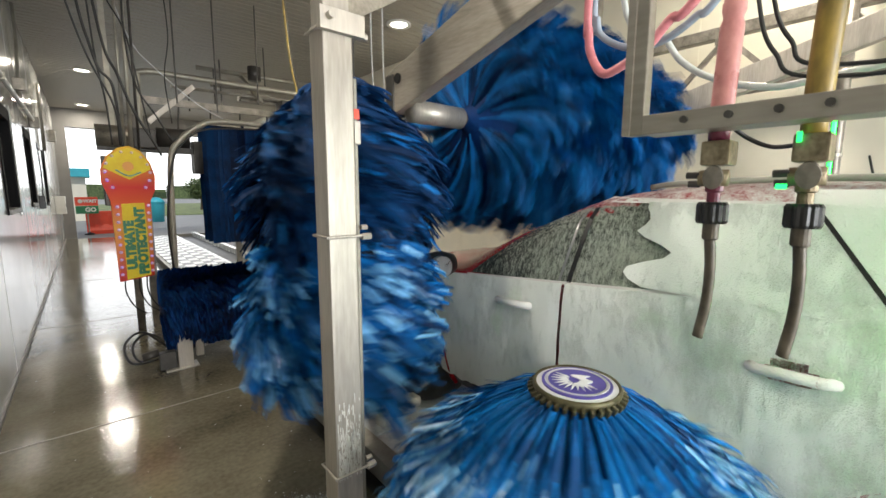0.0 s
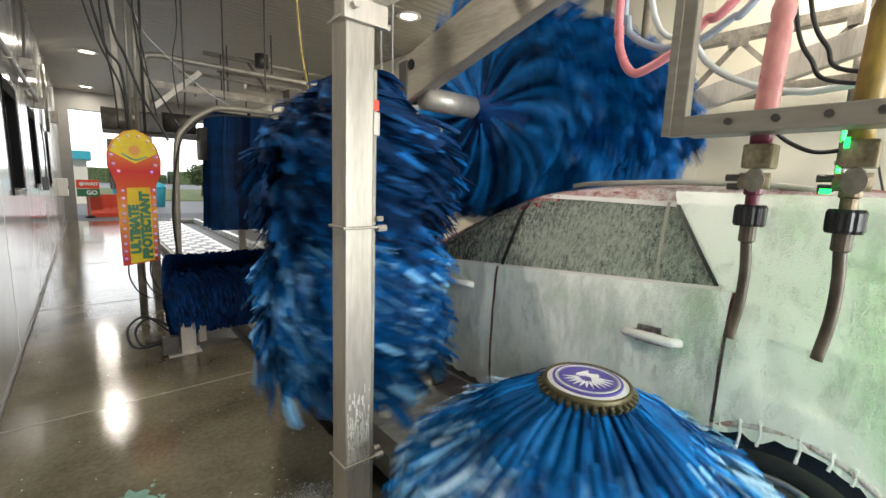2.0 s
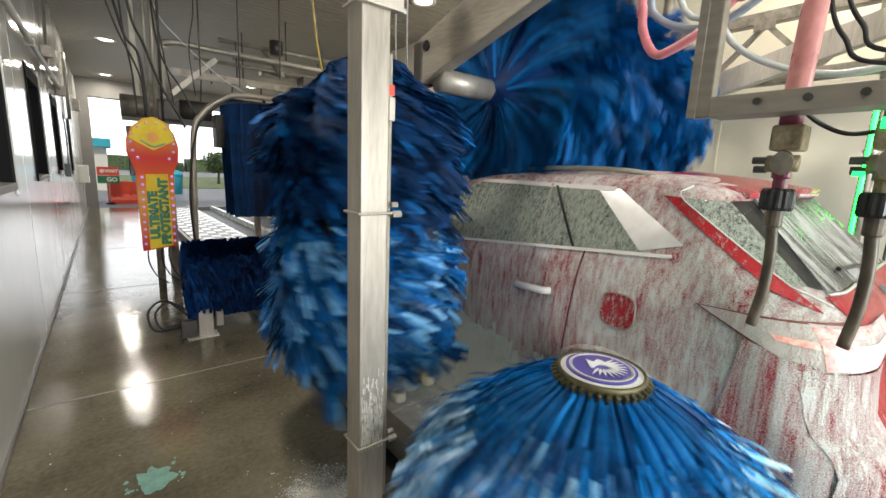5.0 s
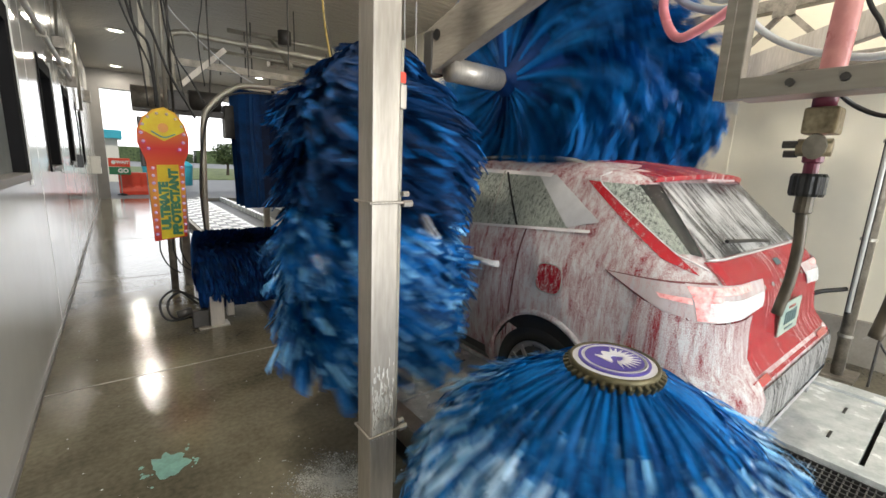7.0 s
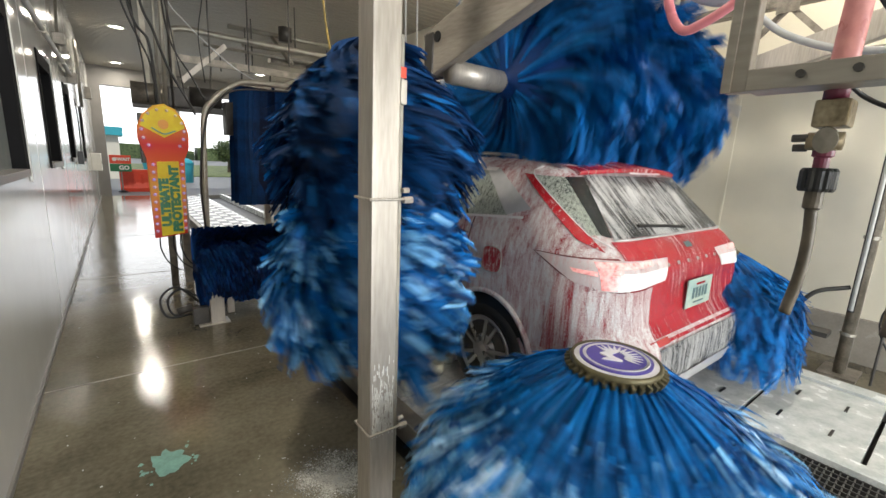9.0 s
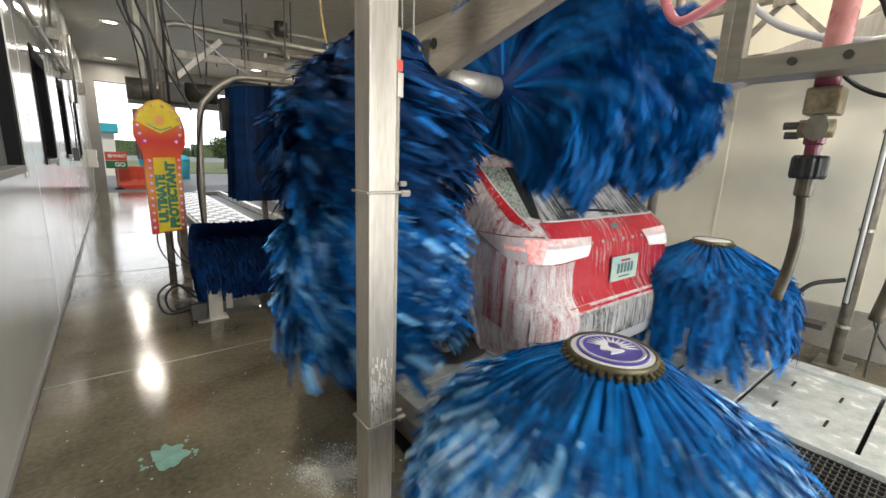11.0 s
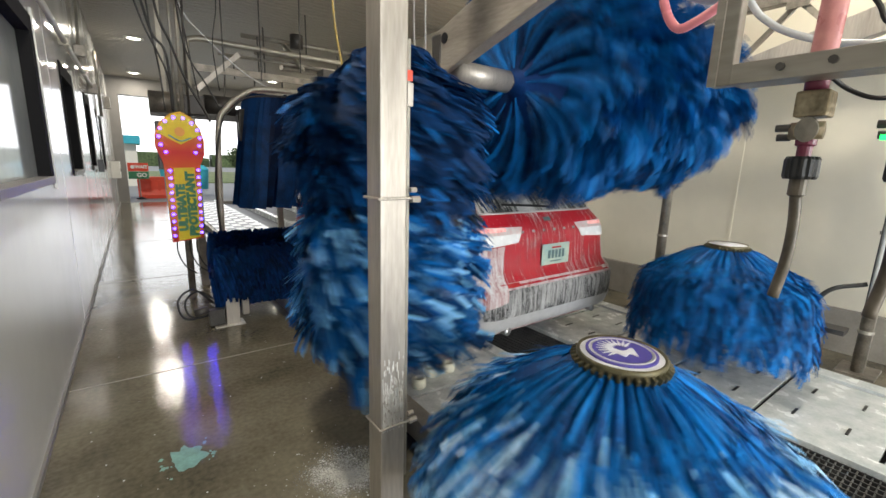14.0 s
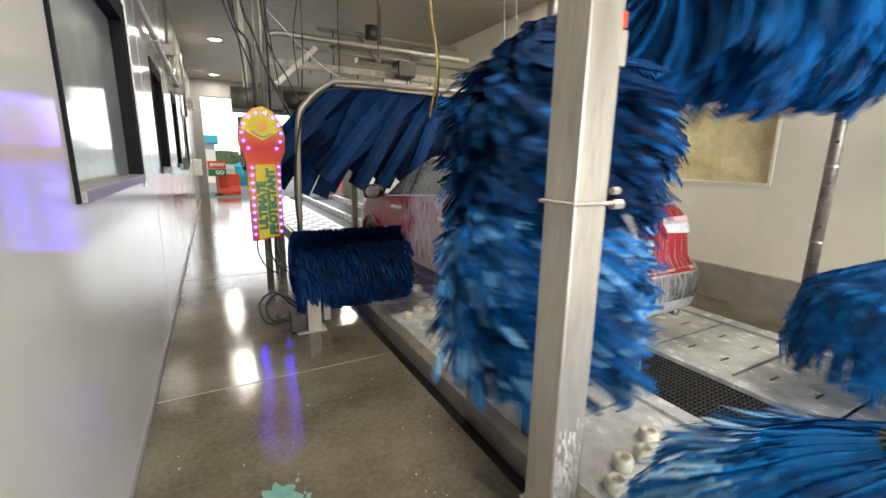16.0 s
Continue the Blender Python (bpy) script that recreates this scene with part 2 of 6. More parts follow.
f_a, f_b, f_c = (fn.new("ShaderNodeMath") for _ in range(3))
f_a.operation = f_b.operation = "MULTIPLY_ADD"
f_a.inputs[1].default_value, f_b.inputs[1].default_value = -2.6, 1.3
fl.new(f_len.outputs["Value"], f_a.inputs[0])
fl.new(f_noise.outputs[0], f_a.inputs[2])
fl.new(f_fine.outputs[0], f_b.inputs[0])
fl.new(f_a.outputs[0], f_b.inputs[2])
f_c.operation, f_c.use_clamp = "MULTIPLY_ADD", True
f_c.inputs[1].default_value, f_c.inputs[2].default_value = 1.9, -1.1
fl.new(f_b.outputs[0], f_c.inputs[0])
fl.new(f_c.outputs[0], fn["Principled BSDF"].inputs["Alpha"])
BED = mat("black_wet_channel", (0.008, 0.008, 0.008), 0.5, 0, 0.3, 4, 0.05)
TAIL_CLEAR = foam_mat("tail_lamp_with_foam", (0.60, 0.20, 0.20), (0.66, 0.63, 0.63), (0.60, 0.50, 0.50), 0.66, rough=0.2, run=0.15, edge=0.2)
LAMP_EDGE = mat("lamp_edge", (0.20, 0.06, 0.06), 0.3, 0, 0.2, 20, 0)
TYRE = mat("tyre_rubber", (0.015, 0.015, 0.015), 0.6, 0, 0.2, 20, 0.1)
ALLOY = mat("alloy_rim", (0.42, 0.42, 0.43), 0.3, 0.8, 0.1, 12, 0.02)
BUMPER = foam_mat("grey_bumper_with_suds", (0.07, 0.07, 0.072), (0.66, 0.66, 0.66), (0.5, 0.5, 0.5), 0.50, run=0.12, grain=30)
SILVER = mat("silver_valance", (0.55, 0.55, 0.56), 0.35, 0.4, 0.1, 12, 0.03)
PLATE_BLUE = mat("number_plate", (0.20, 0.36, 0.38), 0.4, 0, 0.15, 8, 0.02, second=(0.42, 0.46, 0.36))
INK = mat("dark_ink", (0.06, 0.11, 0.12), 0.5, 0, 0.1, 20, 0)
SIGN_RED = mat("sign_red_orange", (0.62, 0.02, 0.006), 0.55, 0, 0.1, 3.2, 0, 20)
sn, sl = SIGN_RED.node_tree.nodes, SIGN_RED.node_tree.links
s_tc, s_sep, s_map, s_ramp = (sn.new(k) for k in ("ShaderNodeTexCoord", "ShaderNodeSeparateXYZ", "ShaderNodeMapRange", "ShaderNodeValToRGB"))
s_map.inputs[1].default_value, s_map.inputs[2].default_value = 0.62, 2.09
sl.new(s_tc.outputs["Object"], s_sep.inputs[0])
sl.new(s_sep.outputs["Z"], s_map.inputs[0])
sl.new(s_map.outputs[0], s_ramp.inputs[0])
for at_z, tone in ((0.18, (0.66, 0.16, 0.006, 1)), (0.40, (0.74, 0.34, 0.008, 1)), (0.58, (0.68, 0.09, 0.006, 1)), (0.70, (0.60, 0.015, 0.006, 1)), (0.88, (0.72, 0.24, 0.006, 1))):
    s_ramp.color_ramp.elements.new(at_z).color = tone
s_ramp.color_ramp.elements[0].color, s_ramp.color_ramp.elements[-1].color = (0.55, 0.01, 0.006, 1), (0.74, 0.45, 0.01, 1)
sl.new(s_ramp.outputs[0], sn["Principled BSDF"].inputs["Base Color"])
SIGN_ORANGE = mat("sign_orange", (0.72, 0.30, 0.02), 0.4, 0, 0.1, 5, 0, 30)
SIGN_YEL = mat("sign_yellow", (0.78, 0.50, 0.008), 0.55, 0, 0.1, 5, 0, 30, second=(0.74, 0.62, 0.02))
SIGN_GREEN = mat("sign_green_ink", (0.015, 0.16, 0.06), 0.4, 0, 0.1, 10, 0)
BULB = mat("sign_bulb", (0.80, 0.62, 0.50), 0.25, 0, 0.05, 20, 0)
BULB_LIT = mat("violet_led", (0.020, 0.012, 1.0), 0.3, 0, 0, 1, 0, emit=55.0)
VIOLET = mat("violet_badge", (0.085, 0.065, 0.33), 0.35, 0, 0.12, 20, 0.02)
BADGE_WHITE = mat("white_badge", (0.72, 0.72, 0.76), 0.35, 0, 0.08, 25, 0.02)
GOLD_RING = mat("tarnished_ring", (0.11, 0.095, 0.05), 0.45, 0.5, 0.3, 30, 0.1)
TEAL = mat("teal_paint_stain", (0.16, 0.33, 0.29), 0.35, 0, 0.25, 14, 0.05)
ORANGE_PL = mat("orange_red_plastic", (0.75, 0.07, 0.03), 0.4, 0, 0.1, 6, 0.03)
TEAL_BIN = mat("teal_plastic", (0.05, 0.42, 0.50), 0.4, 0, 0.1, 6, 0.03)
GRASS = mat("grass", (0.12, 0.17, 0.05), 0.8, 0, 0.3, 1.5, 0.3, 30, second=(0.22, 0.26, 0.09))
ASPHALT = mat("pale_driveway", (0.26, 0.26, 0.25), 0.6, 0, 0.15, 0.7, 0.1, 30)
LEAF = mat("leaves", (0.05, 0.09, 0.03), 0.6, 0, 0.35, 3, 0, 20, second=(0.13, 0.17, 0.06), island=0.6)
BARK = mat("bark", (0.12, 0.09, 0.06), 0.8, 0, 0.3, 10, 0.3)
CHECK_W = mat("pale_deck_square", (0.66, 0.66, 0.64), 0.3, 0, 0.08, 10, 0.03)
CHECK_B = mat("dark_deck_square", (0.03, 0.03, 0.03), 0.35, 0, 0.2, 10, 0.03)
DARK_GLASS = mat("dark_window_glass", (0.30, 0.33, 0.33), 0.08, 0, 0.15, 2, 0, 10, 0.03)
YELLOW_PANE = mat("yellowed_pane", (0.50, 0.42, 0.20), 0.25, 0, 0.12, 3, 0.02, 14, second=(0.68, 0.60, 0.36))
KERB = mat("wet_kerb", (0.30, 0.275, 0.24), 0.25, 0, 0.2, 4, 0.08)


# ---- mesh helpers ----
def link(name, bm, material, parent=None, label="", smooth=False, bevel=0.0):
    if bevel:
        bmesh.ops.bevel(bm, geom=[e for e in bm.edges if len(e.link_faces) == 2 and e.calc_face_angle(0) > 0.6], offset=bevel, segments=2, affect="EDGES", profile=0.6)
    me = bpy.data.meshes.new(name)
    bm.to_mesh(me)
    bm.free()
    for k in material if isinstance(material, (list, tuple)) else [material]:
        me.materials.append(k)
    if smooth:
        for p in me.polygons:
            p.use_smooth = True
    ob = new(name, me)
    if parent:
        ob.parent = parent
    if label:
        ob["label"] = label
    return ob


def part(name, bm, material, parent, label="", smooth=False, bevel=0.0):
    return link(name, bm, material, parent, label, smooth, bevel)


def thing(name, at=(0, 0, 0), label="", category="", group="", kind=""):
    ob = new(name)
    ob.location = at
    return tagged(ob, label, category, group, kind)


def box(x0, x1, y0, y1, z0, z1, bm=None):
    bm = bm or bmesh.new()
    r = bmesh.ops.create_cube(bm, size=1)
    bmesh.ops.scale(bm, vec=(x1 - x0, y1 - y0, z1 - z0), verts=r["verts"])
    bmesh.ops.translate(bm, vec=((x0 + x1) / 2, (y0 + y1) / 2, (z0 + z1) / 2), verts=r["verts"])
    return bm


def tube(points, r, bm=None, sides=10, caps=True, radii=None):
    """A round bar along points."""
    bm = bm or bmesh.new()
    pts = [Vector(p) for p in points]
    rings, side = [], None
    for i, p in enumerate(pts):
        d = (pts[min(i + 1, len(pts) - 1)] - pts[max(i - 1, 0)]).normalized()
        if side is None:
            side = d.orthogonal().normalized()
        side = (side - d * side.dot(d)).normalized()
        up = d.cross(side)
        rr = radii[i] if radii else r
        rings.append([bm.verts.new(p + rr * (math.cos(a) * side + math.sin(a) * up)) for a in (2 * math.pi * k / sides for k in range(sides))])
    for a, b in zip(rings, rings[1:]):
        for k in range(sides):
            bm.faces.new((a[k], a[(k + 1) % sides], b[(k + 1) % sides], b[k]))
    if caps:
        bm.faces.new(rings[0][::-1])
        bm.faces.new(rings[-1])
    return bm


def arc(points, n=24):
    """A smooth line through points."""
    p = [Vector(q) for q in points]
    p = [2 * p[0] - p[1], *p, 2 * p[-1] - p[-2]]
    out = []
    for i in range(1, len(p) - 2):
        for k in range(n):
            t = k / n
            out.append(0.5 * ((2 * p[i]) + (p[i + 1] - p[i - 1]) * t + (2 * p[i - 1] - 5 * p[i] + 4 * p[i + 1] - p[i + 2]) * t * t + (3 * p[i] - p[i - 1] - 3 * p[i + 1] + p[i + 2]) * t**3))
    return [*out, p[-2]]


def lathe(profile, bm=None, n=32, centre=(0, 0, 0)):
    """A turned shape from (radius, height) pairs."""
    bm = bm or bmesh.new()
    rings = []
    for r, z in profile:
        rings.append([bm.verts.new((centre[0] + r * math.cos(2 * math.pi * k / n), centre[1] + r * math.sin(2 * math.pi * k / n), centre[2] + z)) for k in range(n)])
    for a, b in zip(rings, rings[1:]):
        for k in range(n):
            bm.faces.new((a[k], a[(k + 1) % n], b[(k + 1) % n], b[k]))
    bm.faces.new(rings[0][::-1])
    bm.faces.new(rings[-1])
    bmesh.ops.recalc_face_normals(bm, faces=bm.faces)
    return bm


def beam(a, b, w, h, bm=None):
    """A rectangular bar from a to b."""
    bm = bm or bmesh.new()
    a, b = Vector(a), Vector(b)
    d = (b - a).normalized()
    s = d.cross(Vector((0, 0, 1)))
    s = s.normalized() if s.length > 1e-3 else Vector((1, 0, 0))
    u = s.cross(d)
    c = [[bm.verts.new(p + s * w / 2 * i + u * h / 2 * j) for i, j in ((-1, -1), (1, -1), (1, 1), (-1, 1))] for p in (a, b)]
    for k in range(4):
        bm.faces.new((c[0][k], c[0][(k + 1) % 4], c[1][(k + 1) % 4], c[1][k]))
    bm.faces.new(c[0][::-1])
    bm.faces.new(c[1])
    bmesh.ops.recalc_face_normals(bm, faces=bm.faces)
    return bm


# ---- the tunnel ----
def wall_with_holes(x0, x1, holes, name, material):
    """A wall along y with openings (y0, y1, z0, z1), in order."""
    bm, y = bmesh.new(), ENTRY
    for a, b, z0, z1 in holes:
        box(x0, x1, y, a, -0.1, TOP, bm)
        box(x0, x1, a, b, -0.1, z0, bm)
        box(x0, x1, a, b, z1, TOP, bm)
        y = b
    box(x0, x1, y, EXIT, -0.1, TOP, bm)
    return tagged(link(name, bm, material), kind="structure")


def tunnel():
    # one sheet of ground with the trench of the lane left open
    bm = bmesh.new()
    for a in ((LEFT - 0.25, 1.63, ENTRY, EXIT), (4.95, RIGHT + 0.25, ENTRY, EXIT)):
        box(a[0], a[1], a[2], a[3], -0.2, 0, bm)
    floor = tagged(link("floor", bm, CONCRETE), "wet brown-grey sealed concrete floor with puddles", kind="structure")
    tagged(link("lane_bed", box(1.63, 4.95, ENTRY, EXIT, -0.35, -0.12), BED), "dark wet bed under the conveyor", kind="structure")
    tagged(link("ceiling", ceiling_mesh(), CEIL), "pale ribbed metal ceiling sheets", kind="structure")
    wins = [(0.6, 2.45, 1.37, 2.62), (3.3, 5.12, 1.37, 2.56), (6.5, 7.55, 1.37, 2.5), (9.1, 9.9, 1.37, 2.5), (12.3, 12.9, 1.3, 2.4)]
    wall_with_holes(LEFT - 0.25, LEFT, wins, "wall_west", WALL_WHITE)
    for i, (a, b, z0, z1) in enumerate(wins):
        w = thing(f"window_{i + 1}", (LEFT, a, z0), "dark-framed fixed window in the glossy white wall", "window", "wall windows", "structure")
        f = 0.13
        W, H = b - a, z1 - z0
        part("window_frame", box(-0.17, 0.012, 0, 0.03, 0, H), FRAME_DARK, w, bevel=0.004)
        part("window_frame", box(-0.17, 0.012, W - f, W, 0, H), FRAME_DARK, w, bevel=0.004)
        part("window_frame", box(-0.17, 0.012, 0.03, W - f, H - f, H), FRAME_DARK, w, bevel=0.004)
        part("window_sill", box(-0.17, 0.03, 0.03, W - f, 0, 0.05), GREY_TRIM, w, bevel=0.004)
        part("pane", box(-0.075, -0.065, 0.03, W - f, 0.05, H - f), DARK_GLASS, w)
        part("casing", box(0.002, 0.022, W + 0.002, W + 0.12, -0.05, H + 0.06), WALL_WHITE, w, bevel=0.004)
    # raised seams between the wall panels
    for k, y in enumerate((5.75, 8.2, 10.9, 13.8, 16.2)):
        tagged(link("trim", box(0.0, 0.0025, y, y + 0.02, 0.04, TOP - 0.01), WALL_WHITE), kind="structure")
    tagged(link("baseboard", box(0.0, 0.014, ENTRY, EXIT, 0.0, 0.035), GREY_TRIM), kind="structure")
    wall_with_holes(RIGHT, RIGHT + 0.25, [(3.55, 4.75, 1.34, 2.2)], "wall_east", WALL_CREAM)
    w = thing("window_6", (RIGHT, 3.55, 1.34), "yellowed framed window in the cream wall", "window", kind="structure")
    part("pane", box(0.05, 0.06, 0, 1.2, 0, 0.86), YELLOW_PANE, w)
    part("window_frame", box(-0.012, 0.06, 0, 0.03, 0, 0.86), WALL_CREAM, w)
    part("window_frame", box(-0.012, 0.06, 1.17, 1.2, 0, 0.86), WALL_CREAM, w)
    part("window_sill", box(-0.02, 0.06, 0.03, 1.17, 0, 0.03), WALL_CREAM, w)
    for k, y in enumerate((-1.2, 0.02, 1.24, 2.46, 6.12, 7.34, 8.56)):
        tagged(link("trim", box(RIGHT - 0.005, RIGHT, y, y + 0.025, 0.45, TOP - 0.01), WALL_CREAM), kind="structure")
    tagged(link("wall_base", box(RIGHT - 0.06, RIGHT - 0.002, ENTRY, EXIT, 0, 0.4), KERB), "damp grey concrete upstand under the cream wall", kind="structure")
    for y0, y1, n in ((EXIT, EXIT + 0.3, "wall_north"), (ENTRY - 0.3, ENTRY, "wall_south")):
        bm = box(LEFT - 0.25, 0.29, y0, y1, -0.1, TOP)
        box(5.3, RIGHT + 0.25, y0, y1, -0.1, TOP, bm)
        box(0.29, 5.3, y0, y1, 3.62, TOP, bm)
        tagged(link(n, bm, GREY_TRIM), "grey end wall with a wide open doorway", kind="structure")


def ceiling_mesh():
    bm = box(LEFT - 0.25, RIGHT + 0.25, ENTRY, EXIT, TOP + 0.008, TOP + 0.2)
    y = ENTRY
    while y < EXIT:
        box(LEFT, RIGHT, y, y + 0.1, TOP, TOP + 0.009, bm)
        y += 0.15
    return bm


tunnel()


def ceiling_lamps():
    spots = [(0.77, y) for y in (-1.7, 3.2, 13.0, 17.9)] + [(4.55, y) for y in (-3.4, 1.5, 6.4, 16.2)]
    for x, y in spots:
        c = thing("ceiling_lamp", (x, y, TOP), "round recessed white ceiling lamp, lit", "lamp", "ceiling lamps")
        part("rim", lathe([(0.12, 0), (0.19, 0), (0.19, -0.02), (0.16, -0.03), (0.13, -0.01)], n=24), WHITE_PL, c, smooth=True)
        part("diffuser", lathe([(0.13, -0.004), (0.13, -0.012), (0.02, -0.016)], n=24), LAMP_GLOW, c)
        lamp = new("lamp_light", bpy.data.lights.new("lamp_light", "AREA"))
        lamp.data.shape, lamp.data.size, lamp.data.energy, lamp.data.color = "DISK", 0.26, 72, (1.0, 0.92, 0.78)
        lamp.location = (x, y, TOP - 0.05)


ceiling_lamps()


# ---- outside the exit ----
def outside():
    tagged(link("ground", box(-300, 300, EXIT, 900, -0.3, -0.02), ASPHALT), "pale concrete driveway and road outside the exit", kind="structure")
    bm = box(-60, 120, 33, 60, -0.02, 0.03)
    tagged(link("lawn", bm, GRASS), "strip of mown green grass across the road", kind="structure")
    sky_cloth = mat("overcast_glow", (1.0, 1.0, 1.0), 1.0, 0, 0, 1, 0, emit=1.7)
    tagged(link("backdrop", box(-260, 320, 400, 401, -1, 170), sky_cloth), "bright overcast sky in the distance", kind="structure")
    bm = bmesh.new()
    rnd = random.Random(4)
    for k in range(260):
        x = rnd.uniform(-60, 120)
        box(x, x + rnd.uniform(1.5, 5), 95 + 0.013 * k, 99 + 0.013 * k, 0, rnd.uniform(1.2, 2.6), bm)
    tagged(link("far_hedge", bm, LEAF), "far line of dark green trees", "trees", kind="stuff")
    for x, y, h in ((7.9, 40, 2.9), (14, 47, 3.4)):
        tree(x, y, h)
    barrier(0.55, 21.2, 0.9)
    barrier(5.9, 23.5, 0.9)
    cone(4.95, 20.3)
    s = thing("traffic_sign", (0.62, 20.6, 0), "small red and green driver sign on a thin post", "sign")
    part("post", tube([(0, 0, 0), (0, 0, 1.0)], 0.02), GALV, s)
    part("foot", lathe([(0.15, 0), (0.15, 0.04), (0.03, 0.08)], n=16), BLACK, s)
    part("upper_panel", box(-0.32, 0.32, -0.03, 0.0, 1.05, 1.36), ORANGE_PL, s, "red panel with white lettering", bevel=0.004)
    part("lower_panel", box(-0.32, 0.32, -0.03, 0.0, 0.76, 1.04), SIGN_GREEN, s, "green panel with white lettering", bevel=0.004)
    for text, x, z, size in (("WAIT", 0.10, 1.21, 0.15), ("GO", 0.10, 0.90, 0.20)):
        me = lettering(text, size, Matrix.Translation((x, -0.034, z)) @ Matrix.Rotation(radians(90), 4, "X"))
        me.materials.append(WHITE_PL)
        new("lettering", me).parent = s
    part("disc", tube([(-0.17, -0.031, 1.21), (-0.17, -0.037, 1.21)], 0.07, sides=20), WHITE_PL, s)
    for x, y in ((1.9, 27), (3.4, 27)):
        b = thing("waste_bin", (x, y, -0.02), "teal plastic waste bin with a domed lid by the road", "bin", "bins outside")
        part("body", lathe([(0.3, 0), (0.36, 0.9), (0.38, 0.95)], n=20), TEAL_BIN, b, smooth=True)
        part("lid", lathe([(0.39, 0.95), (0.36, 1.1), (0.15, 1.25), (0.02, 1.27)], n=20), TEAL_BIN, b, smooth=True)
    k = thing("kiosk", (-2.5, 30, -0.02), "low pale kiosk with a blue roof band across the drive", "building")
    part("wall", box(-3, 3.2, 0, 3, 0, 2.3), WALL_CREAM, k)
    part("roof", box(-3.2, 3.4, -0.3, 3.2, 2.3, 2.75), TEAL_BIN, k, bevel=0.03)
    part("window", box(-1, 1.6, -0.02, 0.0, 1.0, 1.9), CLEAR_HOSE, k)


def tree(x, y, h):
    t = thing("tree", (x, y, 0), "small bushy green roadside tree", "tree", "roadside trees")
    rnd = random.Random(int(x * 10))
    bm = tube([(0, 0, 0), (0.05, 0, h * 0.3), (0, 0.05, h * 0.6)], 0.1, radii=[0.13, 0.09, 0.05])
    for k in range(6):
        a = k * 1.05
        tube([(0, 0, h * 0.3), (0.6 * math.cos(a), 0.6 * math.sin(a), h * 0.6)], 0.03, bm, 6, radii=[0.05, 0.02])
    part("trunk", bm, BARK, t)
    verts, faces = [], []
    for k in range(2200):
        d = Vector((rnd.gauss(0, 1), rnd.gauss(0, 1), rnd.gauss(0, 1))).normalized() * rnd.uniform(0.45, 1.0)
        lump = 0.8 + 0.35 * noise.noise(d * 2.2 + Vector((x, 0, 0)))
        p = Vector((d.x * h * 0.5 * lump, d.y * h * 0.5 * lump, h * 0.62 + d.z * h * 0.38 * lump))
        s, i = rnd.uniform(0.06, 0.13), len(verts)
        u = Vector((rnd.uniform(-1, 1), rnd.uniform(-1, 1), rnd.uniform(-1, 1))).normalized()
        v = u.orthogonal().normalized()
        verts += [p + u * s, p + v * s * 0.6, p - u * s, p - v * s * 0.6]
        faces.append((i, i + 1, i + 2, i + 3))
    me = bpy.data.meshes.new("crown")
    me.from_pydata(verts, [], faces)
    me.materials.append(LEAF)
    new("crown", me).parent = t


def barrier(x, y, w):
    b = thing("traffic_barrier", (x, y, -0.02), "red-orange plastic water-filled road barrier", "barrier", "road barriers")
    prof = [(-0.28, 0), (0.28, 0), (0.28, 0.14), (0.14, 0.35), (0.09, 0.85), (-0.09, 0.85), (-0.14, 0.35), (-0.28, 0.14)]
    bm = bmesh.new()
    ends = [[bm.verts.new((xx, py, pz)) for py, pz in prof] for xx in (0, w)]
    for k in range(len(prof)):
        bm.faces.new((ends[0][k], ends[0][(k + 1) % 8], ends[1][(k + 1) % 8], ends[1][k]))
    bm.faces.new(ends[0])
    bm.faces.new(ends[1][::-1])
    bmesh.ops.recalc_face_normals(bm, faces=bm.faces)
    part("shell", bm, ORANGE_PL, b, bevel=0.015)
    for k in range(3):
        part("rib", box(0.16 + k * 0.25, 0.24 + k * 0.25, -0.17, -0.10, 0.3, 0.7), ORANGE_PL, b)


def cone(x, y):
    c = thing("traffic_cone", (x, y, -0.02), "orange-red traffic cone outside the exit", "cone")
    part("base", box(-0.2, 0.2, -0.2, 0.2, 0, 0.04), ORANGE_PL, c, bevel=0.01)
    part("body", lathe([(0.15, 0.04), (0.04, 0.7), (0.03, 0.72)], n=20), ORANGE_PL, c, smooth=True)


